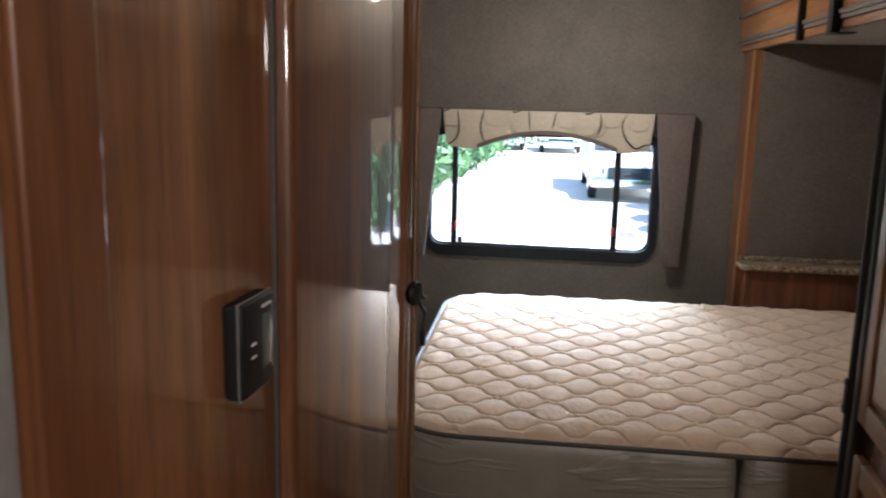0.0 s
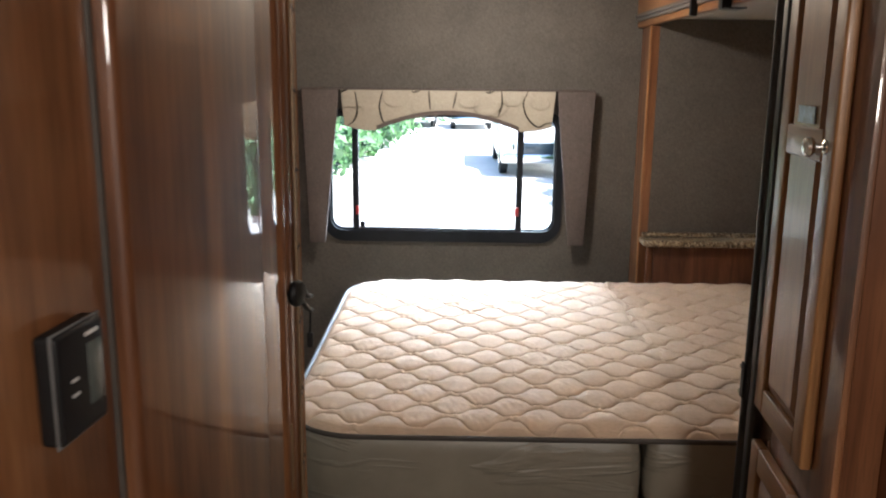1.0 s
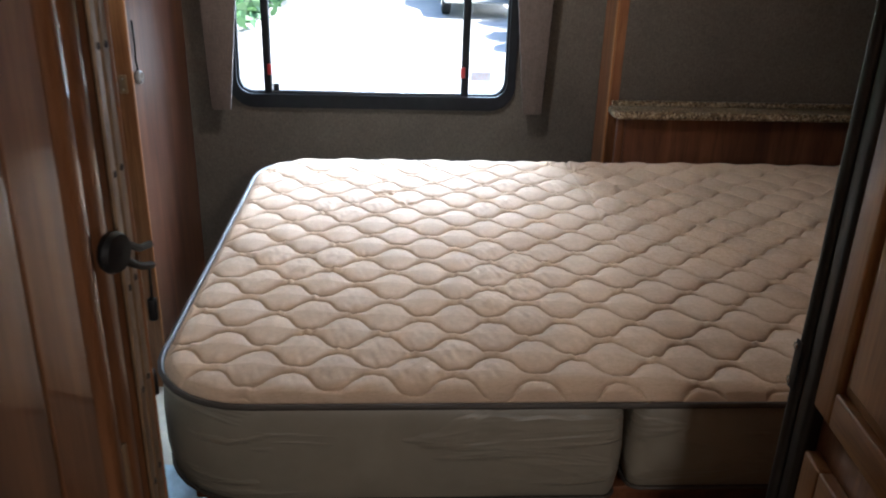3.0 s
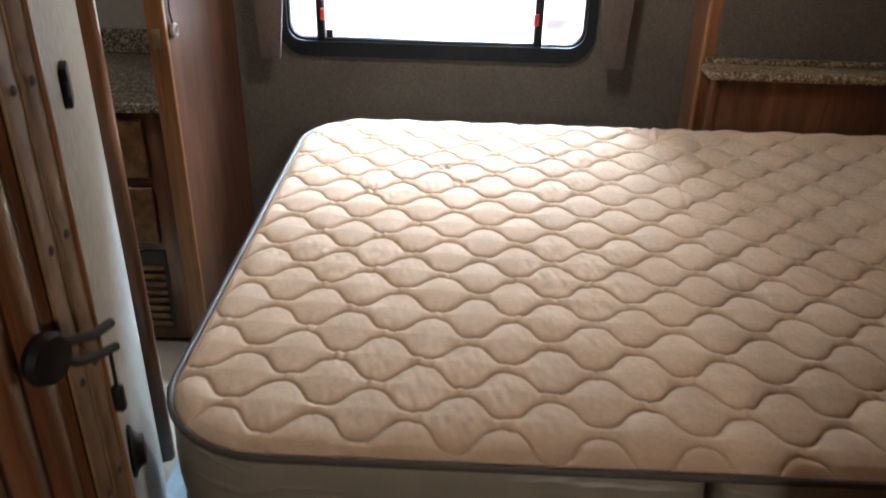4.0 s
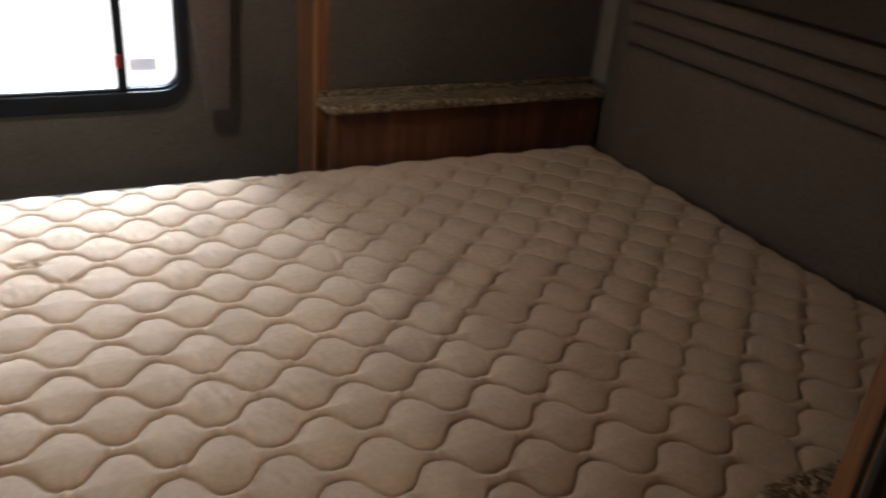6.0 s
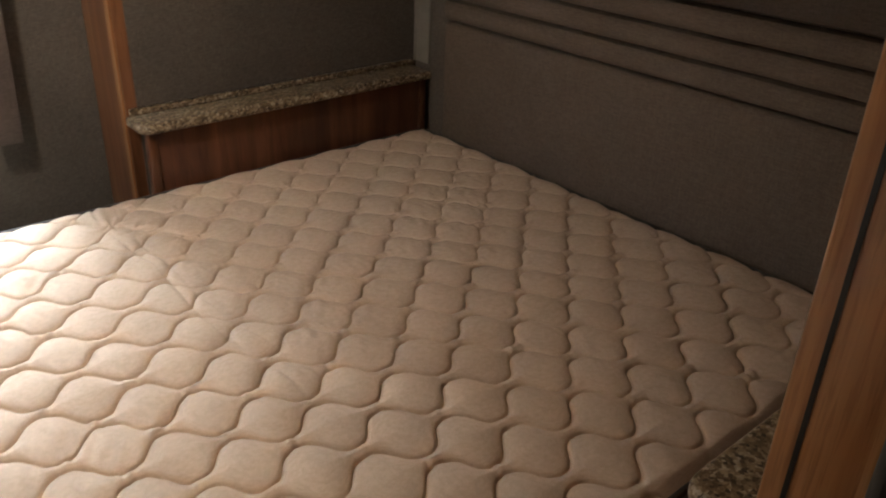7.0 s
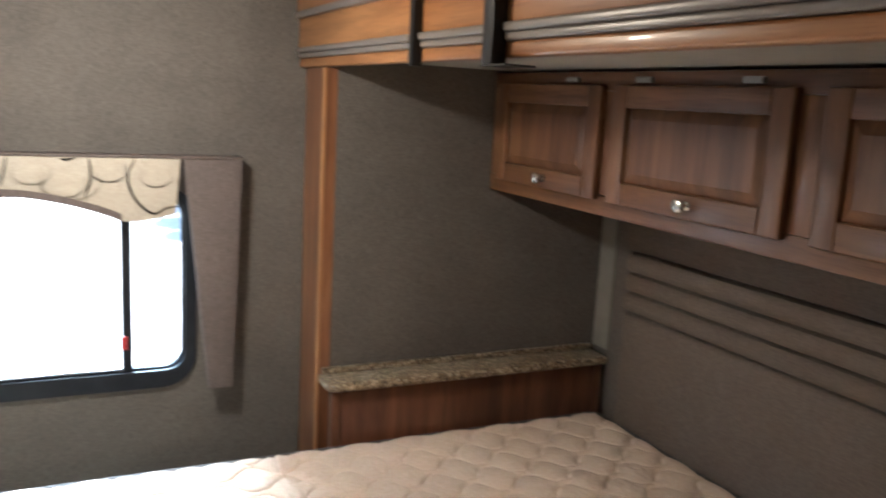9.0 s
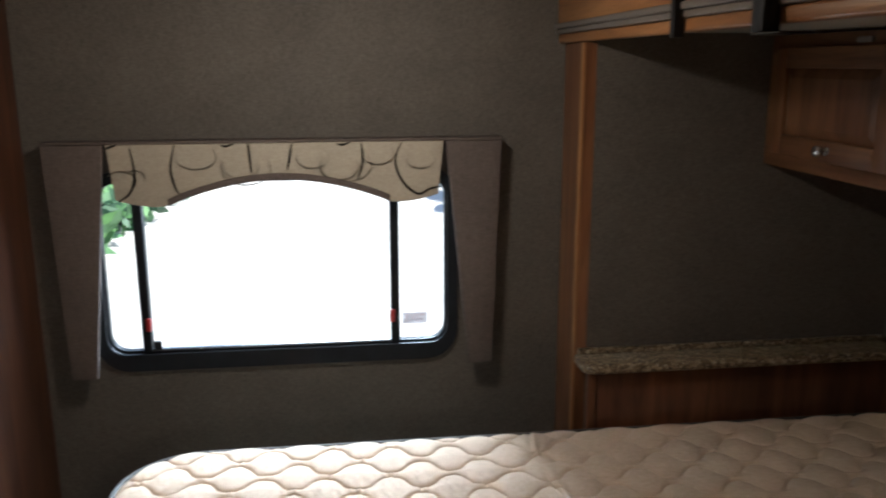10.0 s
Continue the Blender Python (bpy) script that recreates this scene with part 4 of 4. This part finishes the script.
jamb = thing("door_jamb_right", (0.88, -0.35, 0), "black rubber-edged doorway jamb with a strike plate", "door jamb")
tagged(jamb, kind="structure")
part("bumper", box((0.846, -0.352, 0), (0.899, -0.332, CEIL - 0.003), 0.010, 4), RUBBER, jamb)
part("channel", box((0.852, -0.383, 0), (0.8985, -0.353, CEIL - 0.003), 0.008, 4), RUBBER, jamb)
strike = part("strike_plate", box((0.8435, -0.350, 0.985), (0.8458, -0.334, 1.055), 0.001), BLACK, jamb)
for z in (0.995, 1.045):
    part("screw", lathe([(0.005, 0), (0.005, 0.001), (0.003, 0.0025), (0.0004, 0.003)], (0.8434, -0.336, z), (-1, 0, 0), 10), STEEL, strike, "bright screw")

# ---- bathroom vanity ----
vanity = thing("bathroom_vanity", (-0.8, 1.5, 0), "cherry bathroom vanity with drawers, louvre and speckled top", "vanity")
VF = 1.300
part("body", box((-1.35, VF + 0.012, 0.02), (-0.500, 1.795, 0.815)), CHERRY_DARK, vanity)
part("face_frame", box((-1.35, VF, 0.02), (-0.500, VF + 0.0115, 0.815), 0.002), CHERRY, vanity)
part("top", box((-1.37, VF - 0.035, 0.8155), (-0.497, 1.796, 0.845), 0.006, 3), GRANITE, vanity, "speckled brown laminate top")
part("back_splash", box((-1.37, 1.778, 0.8455), (-0.498, 1.7965, 0.925), 0.003), GRANITE, vanity)
for z0, z1 in ((0.605, 0.790), (0.385, 0.575)):
    part("drawer_front", box((-0.95, VF - 0.019, z0), (-0.580, VF - 0.0005, z1), 0.007, 3), MAPLE_RAIL, vanity)
# solid dark board, its colour stands for the shade inside the louvre
grille = part("louvre_backing", box((-0.93, VF - 0.004, 0.060), (-0.575, VF - 0.0004, 0.355), 0.001), PIPING, vanity, "dark board painted as the shaded louvre opening")
for k in range(8):
    part("slat", box((-0.92, VF - 0.013, 0.075 + 0.030 * k), (-0.585, VF - 0.0042, 0.091 + 0.030 * k), 0.003), MAPLE_RAIL, grille)

plate = thing("strike_plate", (-0.475, 1.224, 1.03), "small brass strike plate on the oak doorway edge", "strike plate")
part("plate", box((-0.487, 1.2225, 1.015), (-0.464, 1.2248, 1.070), 0.001), BRASS, plate)
for z in (1.027, 1.058):
    part("screw", lathe([(0.004, 0), (0.003, 0.002), (0.0004, 0.0025)], (-0.4755, 1.2224, z), (0, -1, 0), 8), STEEL, plate)
hook = thing("robe_hook", (-0.445, 1.262, 1.05), "grey round hook with a dark cord on the wall panel", "hook")
part("ring", lathe([(0.014, 0), (0.020, 0.004), (0.021, 0.012), (0.015, 0.018), (0.010, 0.012), (0.0095, 0.004)], (-0.4495, 1.270, 1.055), (1, 0, 0), 20), plain("grey_plastic", (0.38, 0.38, 0.37), 0.4), hook)
part("cord", tube([(-0.443, 1.270, 1.075), (-0.444, 1.262, 1.11), (-0.443, 1.266, 1.16), (-0.446, 1.272, 1.22)], 0.003, 6), BLACK, hook)

# floor film by the foot of the bed
bm = bmesh.new()
grid = []
for j in range(30):
    row = []
    for i in range(22):
        x, y = -0.40 + 0.36 * i / 21, -0.22 + 1.0 * j / 29
        row.append(bm.verts.new((x, y, 0.012 + 0.016 * noise.noise(Vector((x * 9, y * 6, 1.0))) + 0.008 * noise.noise(Vector((x * 26, y * 20, 4.0))))))
    grid.append(row)
for a, b in zip(grid, grid[1:]):
    for i in range(21):
        bm.faces.new((a[i], a[i + 1], b[i + 1], b[i]))
single("floor_film", bm, FILM, "crumpled pale blue protective film on the floor", "plastic film")

# unseen lamp rims, added on the ceiling at the three lamp spots
SHADE = plain("frosted_lamp_lens", (0.8, 0.78, 0.72), 0.4, vary=0.03)
for x, y, r in ((0.40, 1.10, 0.10), (0.76, -2.75, 0.12), (-0.95, 0.75, 0.22)):
    fix = thing("added_lamp_rim", (x, y, CEIL), "round metal rim added on the ceiling, out of view", "lamp", "ceiling lamps")
    part("rim", lathe([(r + 0.012, 0), (r + 0.012, -0.012), (r + 0.004, -0.018), (r - 0.004, -0.012), (r - 0.004, 0)], (x, y, CEIL - 0.0005), (0, 0, 1), 28), STEEL, fix)

# ---- outside ----
GRAVEL = plain("pale_gravel", (0.52, 0.50, 0.46), 0.9, vary=0.12, scale=5, bump=0.5, dist=0.02)
structure("ground", box((-600, 2.2, -0.95), (600, 900, -0.9)), GRAVEL, "pale gravel lot reaching the horizon")
LEAF = []
for name, c in (("leaf_green", (0.06, 0.15, 0.05)), ("leaf_bright", (0.10, 0.21, 0.07)), ("leaf_deep", (0.025, 0.075, 0.03))):
    LEAF.append(plain(name, c, 0.6, vary=0.3, scale=3, bump=0))
BARK = plain("grey_bark", (0.09, 0.07, 0.055), 0.9, vary=0.3)


def shrub(x, y, wide, tall, seed, label):
    rnd = random.Random(seed)
    ob = thing("shrub", (x, y, -0.9), label, "shrub", "shrubs along the lot")
    for k in range(3):
        a = rnd.uniform(0, 6.28)
        pts = [(x, y, -0.9), (x + 0.2 * wide * math.cos(a), y + 0.2 * wide * math.sin(a), -0.9 + tall * 0.4), (x + 0.35 * wide * math.cos(a + 0.4), y + 0.35 * wide * math.sin(a + 0.4), -0.9 + tall * 0.8)]
        part("stem", tube(pts, 0.035, 6), BARK, ob)
    for material, count in zip(LEAF, (700, 420, 520)):
        bm = bmesh.new()
        for _ in range(count):
            a, h = rnd.uniform(0, 6.28), rnd.random()
            rr = wide * 0.5 * math.sqrt(rnd.random()) * (0.55 + 0.6 * math.sin(math.pi * min(1, h * 0.9 + 0.12))) * (0.8 + 0.4 * rnd.random())
            c = Vector((x + rr * math.cos(a), y + rr * math.sin(a), -0.85 + tall * h))
            u = Vector((rnd.gauss(0, 1), rnd.gauss(0, 1), rnd.gauss(0, 1))).normalized()
            w = u.orthogonal().normalized()
            size = rnd.uniform(0.12, 0.27)
            bm.faces.new([bm.verts.new(c + size * p) for p in (-u, -0.4 * w + 0.1 * u, u, 0.4 * w + 0.1 * u)])
        crown = part("crown", bm, material, ob, smooth=False)
    return ob


for k, (x, y, w, h) in enumerate(((-3.7, 9.6, 2.2, 2.6), (-3.8, 11.6, 2.4, 3.2), (-3.6, 13.6, 2.2, 2.8), (-3.7, 15.8, 2.6, 3.4), (-3.5, 18.2, 2.4, 3.0), (-3.4, 20.8, 2.6, 3.4), (-3.2, 23.6, 2.6, 3.2), (-3.0, 26.6, 3.0, 3.6), (-2.9, 30.0, 3.2, 4.4), (-2.6, 33.5, 3.2, 5.0), (-3.9, 8.0, 2.0, 2.4), (-1.6, 44.0, 5.0, 6.0), (2.6, 46.0, 6.0, 6.0), (5.4, 24.0, 3.0, 4.0), (4.2, 15.6, 2.0, 3.0), (4.4, 17.6, 2.2, 3.2), (3.65, 14.2, 1.4, 2.2))):
    shrub(x, y, w, h, k, "dense green roadside shrub in sunlight")

TYRE = plain("tyre_rubber", (0.02, 0.02, 0.02), 0.8)
CARWHITE = plain("white_car_paint", (0.72, 0.72, 0.70), 0.3, vary=0.03, bump=0)
CARDARK = plain("dark_glass", (0.03, 0.04, 0.05), 0.1, vary=0.1, bump=0)
CHROME = plain("chrome", (0.7, 0.7, 0.7), 0.15, 1.0, vary=0.03, bump=0)


def vehicle(x, y, w, h, length, paint, name, label, cat):
    """A parked vehicle whose front looks toward the camper."""
    g = -0.9
    ob = thing(name, (x, y, g), label, cat, "parked vehicles")
    hood = h * 0.55
    side = [(y, g + 0.35), (y - 0.02, g + hood * 0.8), (y + 0.1, g + hood), (y + length * 0.26, g + hood + 0.08), (y + length * 0.40, g + h), (y + length, g + h * 0.98), (y + length, g + 0.4)]
    part("body", extruded(side, "x", x - w / 2, x + w / 2, 0.05, 3), paint, ob)
    part("windscreen", extruded([(y + length * 0.262, g + hood + 0.13), (y + length * 0.385, g + h - 0.08), (y + length * 0.375, g + h - 0.06), (y + length * 0.252, g + hood + 0.15)], "x", x - w * 0.42, x + w * 0.42), CARDARK, ob)
    part("grille", box((x - w * 0.30, y - 0.05, g + hood * 0.52), (x + w * 0.30, y - 0.021, g + hood * 0.80), 0.01), CARDARK, ob)
    part("bumper", box((x - w * 0.49, y - 0.14, g + 0.38), (x + w * 0.49, y - 0.022, g + 0.58), 0.03), CHROME, ob)
    for s in (-1, 1):
        part("headlight", box((x + s * w * 0.39 - 0.11, y - 0.05, g + hood * 0.58), (x + s * w * 0.39 + 0.11, y - 0.021, g + hood * 0.78), 0.015), CHROME, ob)
        for yy in (y + length * 0.16, y + length * 0.80):
            wheel = part("wheel", lathe([(0.30, -0.11), (0.36, -0.09), (0.37, 0), (0.36, 0.09), (0.30, 0.11)], (x + s * (w / 2 - 0.1), yy, g + 0.365), (1, 0, 0), 20), TYRE, ob)
            part("rim", lathe([(0.20, 0), (0.18, 0.012), (0.05, 0.02)], (x + s * (w / 2 + 0.012), yy, g + 0.365), (s, 0, 0), 14), CHROME, wheel)
    return ob


vehicle(2.45, 18.6, 2.0, 1.95, 5.6, CARWHITE, "pickup_truck", "white pickup truck parked on the gravel", "truck")
vehicle(1.05, 36.5, 1.9, 1.55, 4.6, CARWHITE, "parked_car", "pale parked car far across the gravel lot", "car")
vehicle(-1.6, 37.5, 1.9, 1.6, 4.6, plain("blue_grey_paint", (0.12, 0.16, 0.20), 0.3, bump=0), "parked_car", "blue grey parked car far across the lot", "car")
